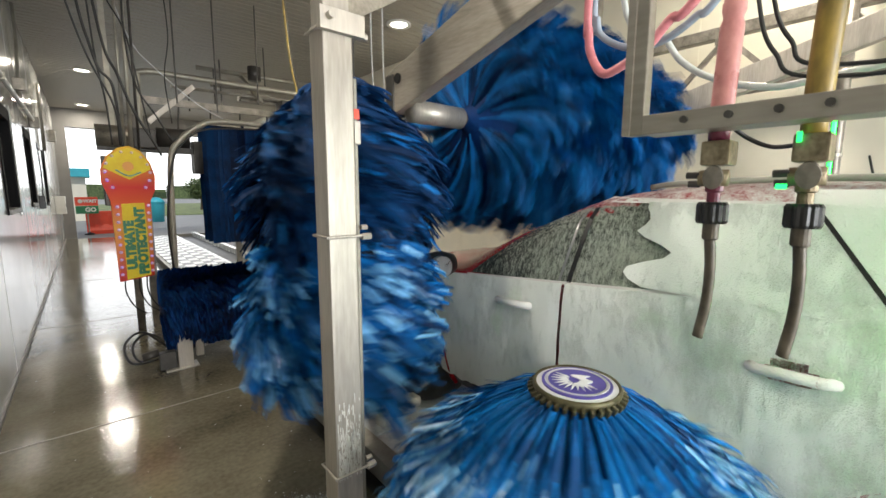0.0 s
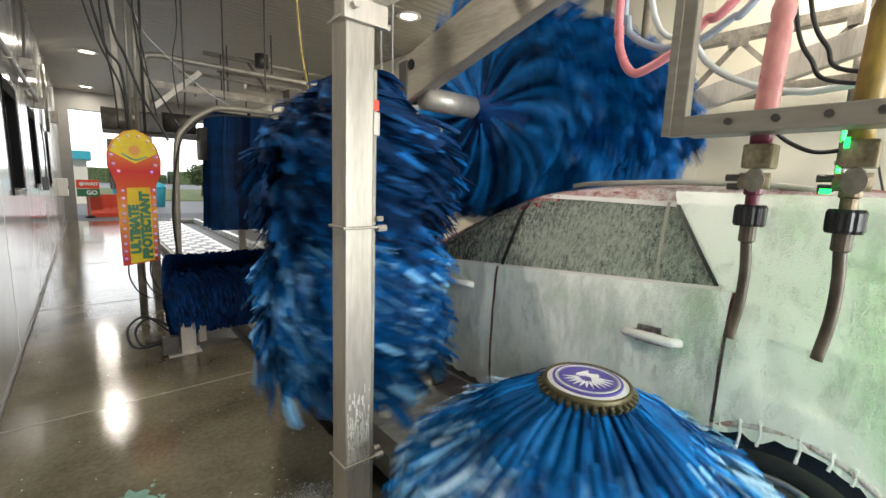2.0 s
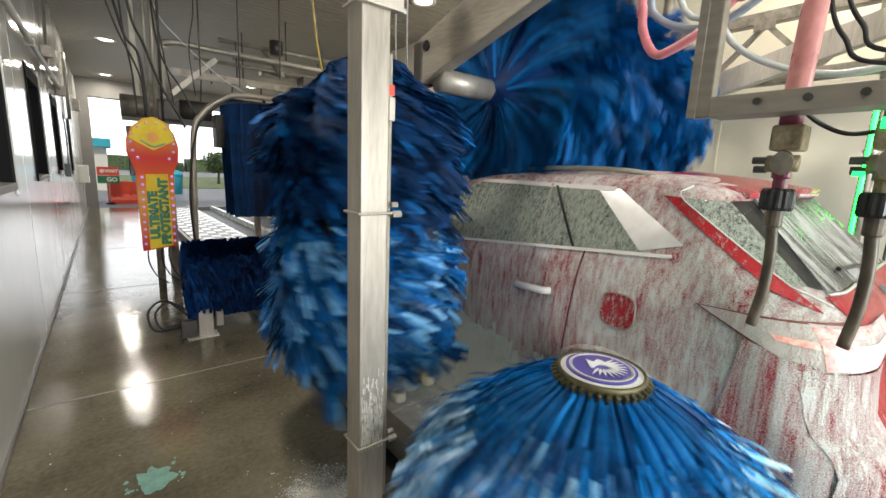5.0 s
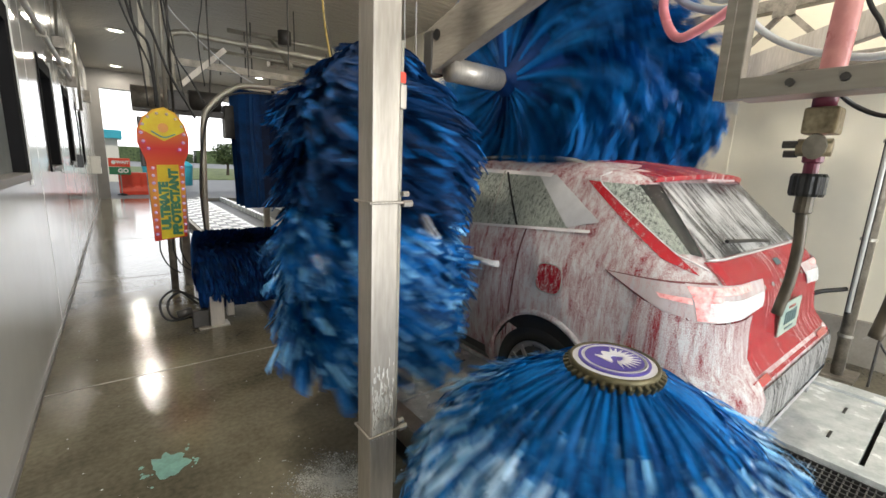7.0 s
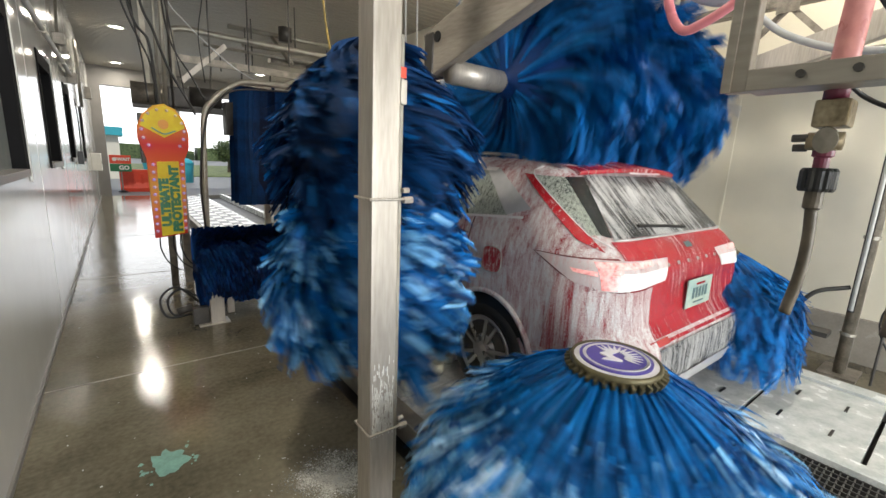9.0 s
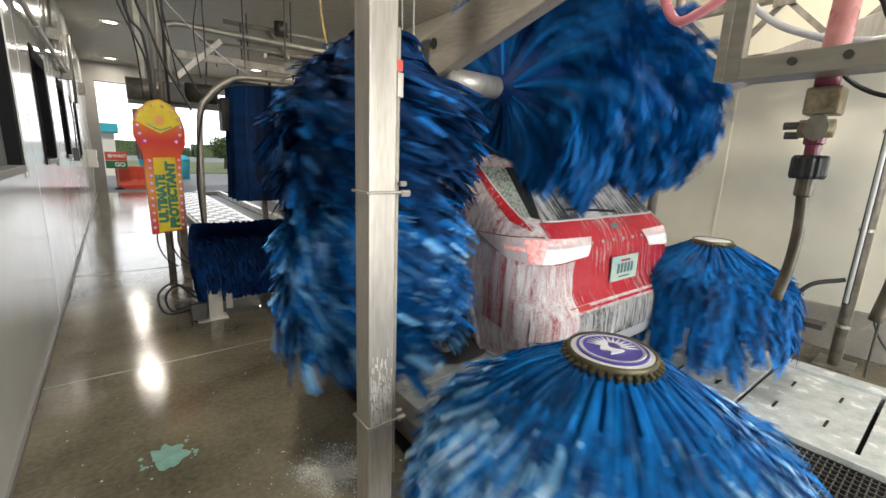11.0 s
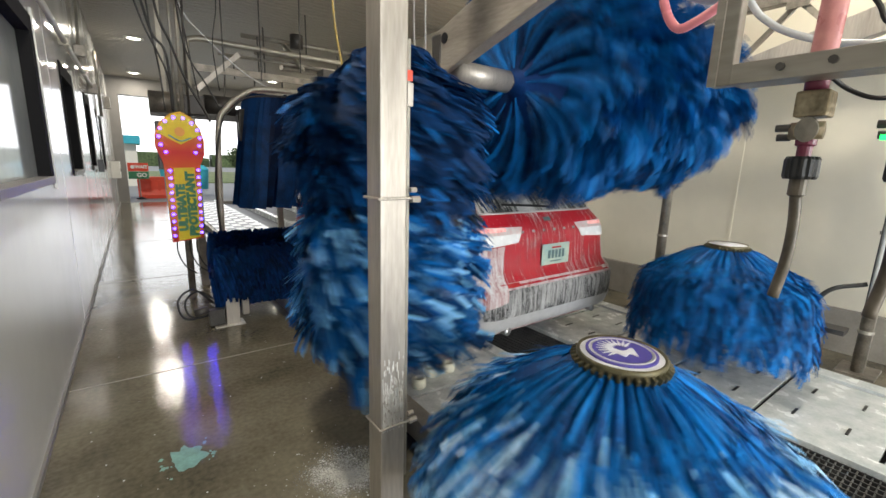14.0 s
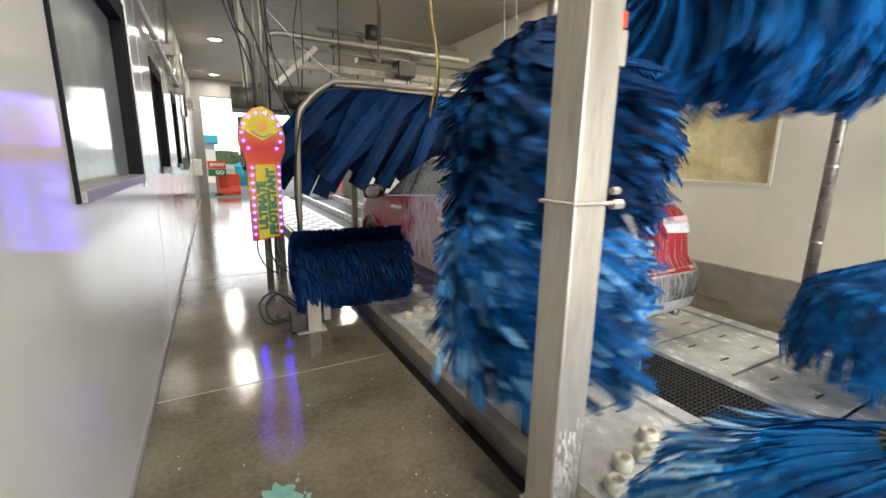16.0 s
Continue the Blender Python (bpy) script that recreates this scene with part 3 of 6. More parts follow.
# ---- conveyor lane ----
def lane():
    tagged(link("kerb_west", box(1.79, 1.90, ENTRY, EXIT, -0.12, 0.03), GALV, bevel=0.006), "wet steel-capped kerb along the conveyor", kind="structure")
    tagged(link("kerb_east", box(4.80, 4.95, ENTRY, EXIT, -0.12, 0.03), PLATE, bevel=0.006), "pale steel kerb beside the deck plates", kind="structure")
    tagged(link("rail_middle", box(2.84, 2.96, ENTRY, EXIT, -0.12, 0.03), PLATE, bevel=0.006), "flat steel rail beside the drain grate", kind="structure")
    tagged(link("rail_inner", box(3.60, 3.72, ENTRY, EXIT, -0.12, 0.03), PLATE, bevel=0.006), "flat steel rail beside the drain grate", kind="structure")
    # drain grate: bearing bars and cross bars
    g = thing("drain_grate", (2.96, 0, 0), "dark steel drain grate between the lane rails", "grate", kind="structure")
    bm = bmesh.new()
    for k in range(13):
        box(0.02 + k * 0.05, 0.028 + k * 0.05, -1.0, 9.0, -0.05, 0.0, bm)
    part("bearing_bars", bm, GRATE, g)["kind"] = "stuff"
    verts, faces = [], []
    for k in range(330):
        y, i = -1.0 + k * 0.03, len(verts)
        verts += [(0, y, -0.004), (0.64, y, -0.004), (0.64, y + 0.007, -0.004), (0, y + 0.007, -0.004), (0, y, -0.04), (0.64, y, -0.04), (0.64, y + 0.007, -0.04), (0, y + 0.007, -0.04)]
        faces += [(i, i + 1, i + 2, i + 3), (i, i + 4, i + 5, i + 1), (i + 2, i + 6, i + 7, i + 3)]
    me = bpy.data.meshes.new("cross_bars")
    me.from_pydata(verts, [], faces)
    me.materials.append(GRATE)
    o = new("cross_bars", me)
    o.parent = g
    o["kind"] = "stuff"
    # deck plates east, with slots
    deck = thing("deck_east", (3.72, 0, 0), "row of wet pale steel deck plates with slots", "deck", kind="structure")
    pm, sm = None, None
    for k in range(-2, 20):
        y = -0.35 + k * 0.62
        if pm is None:
            o = part("plate", box(0.010, 1.07, 0.012, 0.608, -0.03, 0.008), PLATE, deck, bevel=0.003)
            pm = o.data
            s = part("slot", box(-0.055, 0.055, -0.008, 0.008, 0.0, 0.0115), BLACK, deck)
            sm = s.data
        else:
            o, s = new("plate", pm), new("slot", sm)
            o.parent = s.parent = deck
        o.location, s.location = (0, y, 0), (0.28, y + 0.18, 0)
        for dx, dy in ((0.28, 0.45), (0.75, 0.18), (0.75, 0.45)):
            q = new("slot", sm)
            q.parent, q.location = deck, (dx, y + dy, 0)
    deck2 = thing("deck_west", (1.90, 0, 0), "wet steel deck plates carrying the tyre rollers", "deck", kind="structure")
    for k in range(-2, 22):
        y = -0.2 + k * 0.62
        o = new("plate", pm)
        o.parent, o.location, o.scale = deck2, (0, y, 0), (0.87, 1, 1)
    for k in range(44):
        q = new("slot", sm)
        q.parent, q.location, q.rotation_euler = deck2, (0.74, -1.2 + k * 0.31, 0), (0, 0, 0)
    rm = None
    rnd = random.Random(3)
    for k in range(16):
        y = -0.4 + k * 0.62 + 0.31
        r = thing("tyre_roller_unit", (2.02, y, 0.008), "pair of cream plastic conveyor rollers on the deck plate", "roller", "conveyor rollers")
        for j in range(4):
            if rm is None:
                o = part("roller", lathe([(0.022, 0.0), (0.05, 0.0), (0.054, 0.012), (0.054, 0.055), (0.048, 0.068), (0.024, 0.068), (0.02, 0.04)], n=18), ROLLER, r, smooth=True)
                rm = o.data
            else:
                o = new("roller", rm)
                o.parent = r
            o.location = (0.02 + j * 0.16, 0.05 * (j % 2) + 0.12 * (j / 3), 0)
    # chequered deck beyond the arch
    c = thing("checker_deck", (1.85, 9.6, 0), "black and white chequered deck beside the lane near the exit", "deck", kind="structure")
    ms = []
    for n_, m_ in (("pale_square", CHECK_W), ("dark_square", CHECK_B)):
        o = part(n_, box(0.004, 0.196, 0.004, 0.296, 0.01, 0.055), m_, c)
        o.location = (0, -0.3 if n_ == "pale_square" else -0.6, 0)
        ms.append((n_, o.data))
    for i in range(5):
        for j in range(28):
            n_, me = ms[(i + j) % 2]
            o = new(n_, me)
            o.parent, o.location = c, (i * 0.2, j * 0.3, 0)


# ---- steel post by the walkway ----
def square_post():
    p = thing("square_post", (1.255, 2.045, 0), "brushed stainless square post with clamps and lime stains", "post")
    part("column", box(-0.053, 0.053, -0.053, 0.053, 0, 2.16), STEEL, p, bevel=0.006)
    part("upper_column", box(-0.047, 0.047, -0.047, 0.047, 2.16, TOP), STEEL, p, bevel=0.005)
    part("base_plate", box(-0.10, 0.10, -0.10, 0.10, 0, 0.012), STEEL_DIRTY, p, bevel=0.003)
    for z in (0.565, 1.46, 2.14):
        k = part("clamp", tube([(-0.06, -0.06, z), (0.06, -0.06, z), (0.085, -0.055, z)], 0.005), STEEL, p)
        part("wire", tube([(-0.06, -0.06, z), (-0.06, 0.06, z), (0.06, 0.06, z)], 0.005), STEEL, k)
        part("bolt", tube([(0.07, -0.055, z - 0.004), (0.105, -0.055, z - 0.004)], 0.013, sides=6), STEEL, k)
        part("nut", tube([(0.066, -0.055, z + 0.03), (0.09, -0.055, z + 0.03)], 0.010, sides=6), STEEL, k)
    part("conduit", tube([(0.068, -0.03, 0.3), (0.068, -0.03, 2.0)], 0.008), GALV, p)
    part("sensor", box(0.058, 0.082, -0.045, -0.015, 1.78, 1.86), STEEL, p, bevel=0.004)
    part("sensor_cap", box(0.058, 0.08, -0.04, -0.02, 1.865, 1.90), ORANGE_PL, p)
    # lime splashes low on the front
    rnd = random.Random(8)
    bm = bmesh.new()
    for k in range(330):
        z = 0.56 + abs(rnd.gauss(0, 0.10)) + (0.12 if k % 7 == 0 else 0)
        x = rnd.uniform(-0.045, 0.045)
        if z > 0.86:
            continue
        w, h = rnd.uniform(0.0005, 0.0018), rnd.uniform(0.002, 0.020)
        box(x - w, x + w, -0.0545, -0.053, z - h, z + h, bm)
    part("lime_stain", bm, WHITE_PL, p)["kind"] = "stuff"
    b = thing("cross_beam", (1.255, 2.045, 2.165), "stainless angle beam bolted to the square post", "beam")
    part("bar", beam((0.05, -0.02, 0.05), (1.3, 0.32, 0.85), 0.03, 0.06), ARM_STEEL, b, bevel=0.003)
    part("bracket", box(-0.07, 0.09, -0.075, -0.05, -0.04, 0.03), STEEL, b, bevel=0.003)
    part("bolt", tube([(-0.04, -0.075, 0.0), (-0.04, -0.10, 0.0)], 0.012, sides=8), STEEL, b)


# ---- brushes ----
def strips(name, parent, material, n, seed, path, width, fold=0.4, segs=5):
    """Many folded cloth strips; path(rnd) gives points and the way across."""
    rnd = random.Random(seed)
    verts, faces, idx = [], [], []
    for k in range(n):
        pts, across, shade = path(rnd)
        m = len(pts)
        i = len(verts)
        w = width * rnd.uniform(0.6, 1.3)
        for j, (p, a) in enumerate(zip(pts, across)):
            d = (pts[min(j + 1, m - 1)] - pts[max(j - 1, 0)]).normalized()
            nrm = a.cross(d).normalized()
            taper = 0.55 + 0.75 * j / (m - 1) if j < m - 1 else 0.8
            verts += [p - a * w * taper, p + nrm * w * fold, p + a * w * taper]
        for j in range(m - 1):
            q = i + 3 * j
            faces += [(q, q + 1, q + 4, q + 3), (q + 1, q + 2, q + 5, q + 4)]
            q = shade[j] if isinstance(shade, list) else shade
            idx += [q, q]
    me = bpy.data.meshes.new(name)
    me.from_pydata(verts, [], faces)
    for k in material:
        me.materials.append(k)
    me.polygons.foreach_set("material_index", idx)
    ob = new(name, me)
    ob.parent, ob["kind"] = parent, "stuff"
    return ob


def roller_path(length, r0, r1, droop, swirl, shape, shades, clumps, seed):
    """Cloth strips in clumps round a shaft; shades(h, rnd) gives the tones from root to tip."""
    pick = random.Random(seed)
    tufts = []
    for _ in range(clumps):
        h, a = pick.uniform(0, length), pick.uniform(0, 2 * math.pi)
        tufts.append((h, a, pick.uniform(0.80, 1.08), droop * pick.uniform(0.2, 1.7), swirl * pick.uniform(0.3, 1.3), pick.uniform(-0.9, 0.9)))

    def path(rnd):
        h, a0, reach, dr, sw, tilt = tufts[rnd.randrange(clumps)]
        h = min(length, max(0.0, h + rnd.gauss(0, 0.016)))
        a0 += rnd.gauss(0, 0.045)
        lump = 1 + 0.26 * noise.noise(Vector((math.cos(a0) * 2.4, math.sin(a0) * 2.4, h * 4.0)))
        R = r1 * shape(h / length) * lump * reach * rnd.uniform(0.90, 1.04)
        tilt += rnd.uniform(-0.25, 0.25)
        curl = rnd.uniform(0.0, 0.05)
        pts, acr = [], []
        for j in range(7):
            s = j / 6
            r, a = r0 + (R - r0) * (s - 0.12 * s ** 4), a0 + sw * s * s
            pts.append(Vector((r * math.cos(a), r * math.sin(a), h - dr * s * s - curl * s ** 4)))
            tang = Vector((-math.sin(a), math.cos(a), 0))
            acr.append((tang * math.cos(tilt) + Vector((0, 0, 1)) * math.sin(tilt)).normalized())
        return pts, acr, shades(h / length, rnd)
    return path


def wrap_brush():
    b = thing("wrap_brush", (1.68, 2.80, 0.70), "tall spinning blue cloth side brush on a vertical shaft", "brush", "wash brushes")
    part("shaft", lathe([(0.06, -0.69), (0.06, 2.3)], n=16), DARK_METAL, b, smooth=True)
    part("core", lathe([(0.1, 0.05), (0.29, 0.06), (0.31, 1.10), (0.20, 1.28), (0.08, 1.40)], n=28), NAVY, b, smooth=True)
    shape = lambda s: (0.98 - 0.10 * math.exp(-((s - 0.5) / 0.08) ** 2)) if s < 0.84 else 0.98 - 3.6 * (s - 0.84)

    # dark roots and paler tips; the lower half has the palest tips
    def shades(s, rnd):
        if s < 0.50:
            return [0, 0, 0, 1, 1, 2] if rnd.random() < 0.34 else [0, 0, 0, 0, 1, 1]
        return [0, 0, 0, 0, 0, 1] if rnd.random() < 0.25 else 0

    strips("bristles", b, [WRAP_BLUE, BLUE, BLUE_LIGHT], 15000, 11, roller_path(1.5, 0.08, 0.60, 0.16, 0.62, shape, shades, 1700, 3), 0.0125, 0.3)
    # shiny wet vinyl strips among the cloth near the top
    wet = roller_path(0.55, 0.10, 0.53, 0.30, 0.8, lambda s: 0.95 - 0.5 * max(0.0, s - 0.5), lambda s, rnd: 0, 60, 5)
    strips("vinyl_fringe", b, [WET_STRIP], 240, 15, wet, 0.014, 0.5).location = (0, 0, 0.78)
    return b


def top_brush():
    """The swinging arm with the roller; the roller spins on it."""
    arm = thing("top_brush_arm", (2.2, 2.94, 2.33), "steel swing arm carrying the horizontal top brush", "brush arm")
    bm = beam((0, 0.14, -0.06), (0, -2.6, 0.71), 0.09, 0.27)
    part("channel", bm, ARM_STEEL, arm, bevel=0.008)
    part("end_plate", box(-0.055, 0.055, 0.06, 0.15, -0.19, 0.07), DARK_METAL, arm, bevel=0.01)
    part("pivot_hole", tube([(-0.0465, 0.02, 0.035), (-0.052, 0.02, 0.035)], 0.032, sides=20), BLACK, arm)
    part("axle_housing", tube([(0.0, -0.06, -0.17), (0.42, -0.06, -0.17)], 0.072, sides=20), STEEL, arm, smooth=True)
    part("bearing", tube([(0.42, -0.06, -0.17), (0.5, -0.06, -0.17)], 0.05, sides=20), DARK_METAL, arm, smooth=True)
    part("far_channel", beam((2.78, 0.1, -0.06), (2.78, -2.6, 0.71), 0.09, 0.2), STEEL, arm, bevel=0.008)
    roll = part("roller", lathe([(0.05, -0.05), (0.10, 0.0), (0.38, 0.06), (0.42, 2.05), (0.10, 2.12), (0.05, 2.2)], n=28), NAVY, arm, "blue cloth roller of the top brush", smooth=True)
    shape = lambda s: 1.05 - 0.13 * s
    shades = lambda s, rnd: [0, 0, 0, 0, 1, 1] if rnd.random() < 0.22 else 0
    path = roller_path(2.12, 0.10, 0.84, 0.0, 0.40, shape, shades, 1500, 4)
    strips("bristles", roll, [BLUE, SKIRT_BLUE], 14000, 12, path, 0.014)
    return arm, roll


def skirt_profile(s, R, top, hang):
    c, h = min(1, s / 0.68), max(0, s - 0.60)
    r = 0.145 + (R - 0.235) * (1.10 * c - 0.10 * c * c) + (0.22 - 0.12 * hang) * min(1, h / 0.4)
    z = top - 0.015 - 0.17 * c - 0.09 * c * c - hang * h * min(1, h / 0.16)
    return r, z


def skirt_path(R, top, light, hang):
    clumps = 46

    def path(rnd):
        c = rnd.randrange(clumps)
        a0 = 2 * math.pi * (c + rnd.gauss(0.5, 0.24)) / clumps
        k = rnd.uniform(0.70, 1.10) * (1 + 0.16 * noise.noise(Vector((c * 0.73, 1.7, hang))))
        lift = rnd.uniform(-0.03, 0.010)
        sw = rnd.uniform(-0.03, 0.08) + 0.10 * noise.noise(Vector((c * 1.3, 4.4, 0)))
        flare, ph = rnd.uniform(-0.03, 0.10) * (1.3 - hang * 0.7), c * 2.1 + rnd.uniform(-0.5, 0.5)
        tier = rnd.random()
        s0 = 0.05 if tier < 0.02 else rnd.uniform(0.46, 0.66)
        if 0.10 < tier < 0.45:
            k *= 0.80
            flare += 0.035
        pts, acr = [], []
        for j in range(7):
            s = s0 + (1 - s0) * j / 6
            r, z = skirt_profile(s * k, R, top, hang)
            e = max(0, s - 0.6) / 0.4
            r += flare * e * e + 0.022 * e * math.sin(7 * e + ph)
            a = a0 + sw * s * s + 0.03 * e * math.sin(8 * e + ph)
            pts.append(Vector((r * math.cos(a), r * math.sin(a), z + lift * (1 if s > 0.1 else 0))))
            tang = Vector((-math.sin(a), math.cos(a), 0))
            acr.append((tang * math.cos(0.35) + Vector((0, 0, rnd.choice((-1, 1)) * math.sin(0.35)))).normalized())
        # on the near brush, paler tip tones stand in for sheen along its rim
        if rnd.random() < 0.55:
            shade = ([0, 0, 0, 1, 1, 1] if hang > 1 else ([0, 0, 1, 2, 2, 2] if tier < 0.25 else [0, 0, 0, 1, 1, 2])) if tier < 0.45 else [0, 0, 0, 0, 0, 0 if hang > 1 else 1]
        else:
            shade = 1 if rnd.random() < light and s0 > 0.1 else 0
        return pts, acr, shade
    return path


def low_brush(x, y, R, top, seed, label, logo, hang):
    cloth = SKIRT_BLUE
    b = thing("low_side_brush", (x, y, 0), label, "brush", "wash brushes")
    part("shaft", lathe([(0.05, 0.0), (0.05, top - 0.04)], n=14), DARK_METAL, b)
    # pleated cloth skirt
    bm = bmesh.new()
    n, rows = 216, 18
    grid = []
    for j in range(rows + 1):
        s = 0.64 * j / rows
        r, z = skirt_profile(s, R, top, hang)
        ring = []
        for k in range(n):
            a = 2 * math.pi * k / n + 0.05 * s * s
            pleat = (0.8, 0.9, 0.8, 0.2, -2.4, 0.2)[k % 6] * (0.016 + 0.022 * s) * (0.7 + 0.6 * noise.noise(Vector((k * 0.37, seed, 0))))
            wob = 0.03 * s * noise.noise(Vector((math.cos(a) * 2.5, math.sin(a) * 2.5, s * 3 + seed)))
            rr = r - 0.012 + wob
            ring.append(bm.verts.new((rr * math.cos(a), rr * math.sin(a), z - 0.012 + pleat + wob)))
        grid.append(ring)
    for a, c in zip(grid, grid[1:]):
        for k in range(n):
            bm.faces.new((a[k], c[k], c[(k + 1) % n], a[(k + 1) % n]))
    part("skirt", bm, cloth, b, "pleated blue cloth skirt")
    strips("bristles", b, [cloth, BLUE_LIGHT, SHEEN_TIP] if logo else [cloth, BLUE, SKIRT_BLUE], 4400, seed, skirt_path(R, top, 0.12, hang), 0.0075)
    part("ring", lathe([(0.142, top - 0.03), (0.151, top - 0.02), (0.155, top), (0.150, top + 0.011), (0.142, top + 0.006)], n=48), GOLD_RING, b, smooth=True)
    tm = None
    for k in range(36):
        a = 2 * math.pi * k / 36
        if tm is None:
            o = part("clip", box(-0.012, 0.014, -0.006, 0.006, -0.024, 0.004), GOLD_RING, b, bevel=0.003)
            tm = o.data
        else:
            o = new("clip", tm)
            o.parent = b
        o.location, o.rotation_euler = (0.160 * math.cos(a), 0.160 * math.sin(a), top - 0.012), (0, 0.35, a)
    cap = part("cap", lathe([(0.05, top - 0.02), (0.146, top - 0.006), (0.141, top + 0.006), (0.02, top + 0.010)], n=48), BADGE_WHITE, b, "white cap with a violet round badge", smooth=True)
    for o in b.children:
        if o.name.split(".")[0] in ("ring", "cap", "clip"):
            o.scale = (0.93, 0.93, 1)
            o.location = (o.location.x * 0.93, o.location.y * 0.93, o.location.z)
    if logo:
        part("badge", lathe([(0.122, top + 0.004), (0.122, top + 0.0135), (0.01, top + 0.0145)], n=48), VIOLET, cap)
        part("badge_ring", lathe([(0.108, top + 0.0137), (0.110, top + 0.0150), (0.112, top + 0.0137)], n=48), BADGE_WHITE, cap)
        bm = bmesh.new()
        for k in range(12):
            a, w = 0.9 + k * 0.27, 0.055
            vs = [bm.verts.new((r * math.cos(t), r * math.sin(t), top + 0.017)) for r, t in ((0.045, a - 0.13), (0.088, a), (0.045, a + 0.13), (0.028, a))]
            bm.faces.new(vs)
        o = bmesh.ops.extrude_face_region(bm, geom=list(bm.faces))
        bmesh.ops.translate(bm, vec=(0, 0, 0.002), verts=[v for v in o["geom"] if isinstance(v, bmesh.types.BMVert)])
        part("sunburst", bm, BADGE_WHITE, cap)
        bm = bmesh.new()
        crest = [(0.044 * math.cos(a), 0.014 + 0.014 * math.sin(3 * a)) for a in (math.pi * k / 14 for k in range(15))]
        keel = [(-0.040 + 0.080 * k / 14, -0.030 + 0.012 * math.sin(k * 0.75)) for k in range(15)]
        bm.faces.new([bm.verts.new((x, y - 0.012, top + 0.0145)) for x, y in crest + keel])
        o = bmesh.ops.extrude_face_region(bm, geom=list(bm.faces))
        bmesh.ops.translate(bm, vec=(0, 0, 0.004), verts=[v for v in o["geom"] if isinstance(v, bmesh.types.BMVert)])
        bmesh.ops.recalc_face_normals(bm, faces=bm.faces)
        part("emblem", bm, BADGE_WHITE, cap)
    return b


def rocker_brush():
    b = thing("rocker_brush", (1.55, 5.25, 0.5), "low dark-blue cloth rocker panel brush on its side", "brush", "wash brushes")
    part("core", tube([(-0.50, 0, 0), (0.50, 0, 0)], 0.24, sides=20), NAVY, b, smooth=True)

    def path(rnd):
        x, a = rnd.uniform(-0.52, 0.54), rnd.uniform(0, 2 * math.pi)
        R = rnd.uniform(0.35, 0.395)
        pts = [Vector((x + 0.03 * s, math.cos(a + 0.5 * s * s) * (0.1 + (R - 0.1) * s), math.sin(a + 0.5 * s * s) * (0.1 + (R - 0.1) * s))) for s in (0, 0.25, 0.5, 0.75, 1)]
        return pts, [Vector((1, 0, 0))] * 5, 1 if rnd.random() < 0.35 else 0

    strips("bristles", b, [NAVY, WRAP_BLUE], 5200, 21, path, 0.013)
    s = thing("rocker_stand", (1.166, 5.03, 0), "stainless box stand with hydraulic fittings on the floor", "stand")
    part("column", box(-0.06, 0.06, -0.05, 0.05, 0, 0.40), STEEL, s, bevel=0.006)
    part("top_plate", box(-0.075, 0.075, -0.065, 0.065, 0.40, 0.415), STEEL, s, bevel=0.003)
    part("base_plate", box(-0.16, 0.10, -0.08, 0.08, 0, 0.012), STEEL, s, bevel=0.003)
    part("side_box", box(-0.2, -0.07, -0.03, 0.05, 0.012, 0.17), DARK_METAL, s, bevel=0.006)
    part("valve", tube([(-0.32, 0, 0.16), (-0.2, 0, 0.18)], 0.035, sides=12), DARK_METAL, s, smooth=True)
    part("arm", beam((0.05, 0.03, 0.3), (0.3, 0.2, 0.42), 0.05, 0.06), STEEL, s)
    part("fitting", box(0.09, 0.15, -0.03, 0.03, 0.08, 0.24), STEEL, s, bevel=0.006)
    part("hose_loop", tube(arc([(-0.15, 0.3, 0.02), (-0.38, 0.25, 0.04), (-0.42, 0.35, 0.2), (-0.28, 0.4, 0.28), (-0.1, 0.4, 0.1)], 8), 0.011, sides=8), RUBBER, s, smooth=True)
    part("hose_loop", tube(arc([(-0.1, 0.3, 0.02), (-0.32, 0.3, 0.03), (-0.36, 0.4, 0.16), (-0.24, 0.45, 0.24), (-0.05, 0.45, 0.1)], 8), 0.011, sides=8), RUBBER, s, smooth=True)
    return b


SWING = []


def curtain():
    """Hanging cloth strips on a bar that swings to and fro."""
    c = thing("mitter_curtain", (3.15, 7.0, 2.5), "navy cloth strips hanging from a swinging steel frame", "curtain")
    part("bar", box(-1.25, 1.2, -0.03, 0.03, -0.03, 0.03), GALV, c)
    part("bar", box(-1.25, 1.2, 0.5, 0.56, -0.03, 0.03), GALV, c)
    bm0 = bmesh.new()
    for j in range(7):
        t = j / 6
        row = [bm0.verts.new((x * (1 + 0.12 * t), y + 0.03 * math.sin(t * 5), -1.6 * t)) for x, y in ((-0.095, 0), (0, 0.035), (0.095, 0))]
        if j:
            bm0.faces.new((last[0], last[1], row[1], row[0]))
            bm0.faces.new((last[1], last[2], row[2], row[1]))
        last = row
    first = part("strip", bm0, CURTAIN_BLUE, c)
    first.location = (-1.18, 0, 0)
    SWING.append((first, (-1.18, 0, 0), 1.0, 0.0))
    rnd = random.Random(5)
    for k in range(1, 54):
        o = new("strip", first.data)
        o.parent = c
        o.location = (-1.18 + (k % 18) * 0.135, 0.28 * (k // 18) + rnd.uniform(-0.03, 0.03), 0)
        o.rotation_euler = (rnd.uniform(-0.08, 0.08), rnd.uniform(-0.03, 0.03), rnd.uniform(-0.5, 0.5))
        SWING.append((o, tuple(o.location), rnd.uniform(0.55, 1.25), rnd.uniform(-25, 25)))
    return c


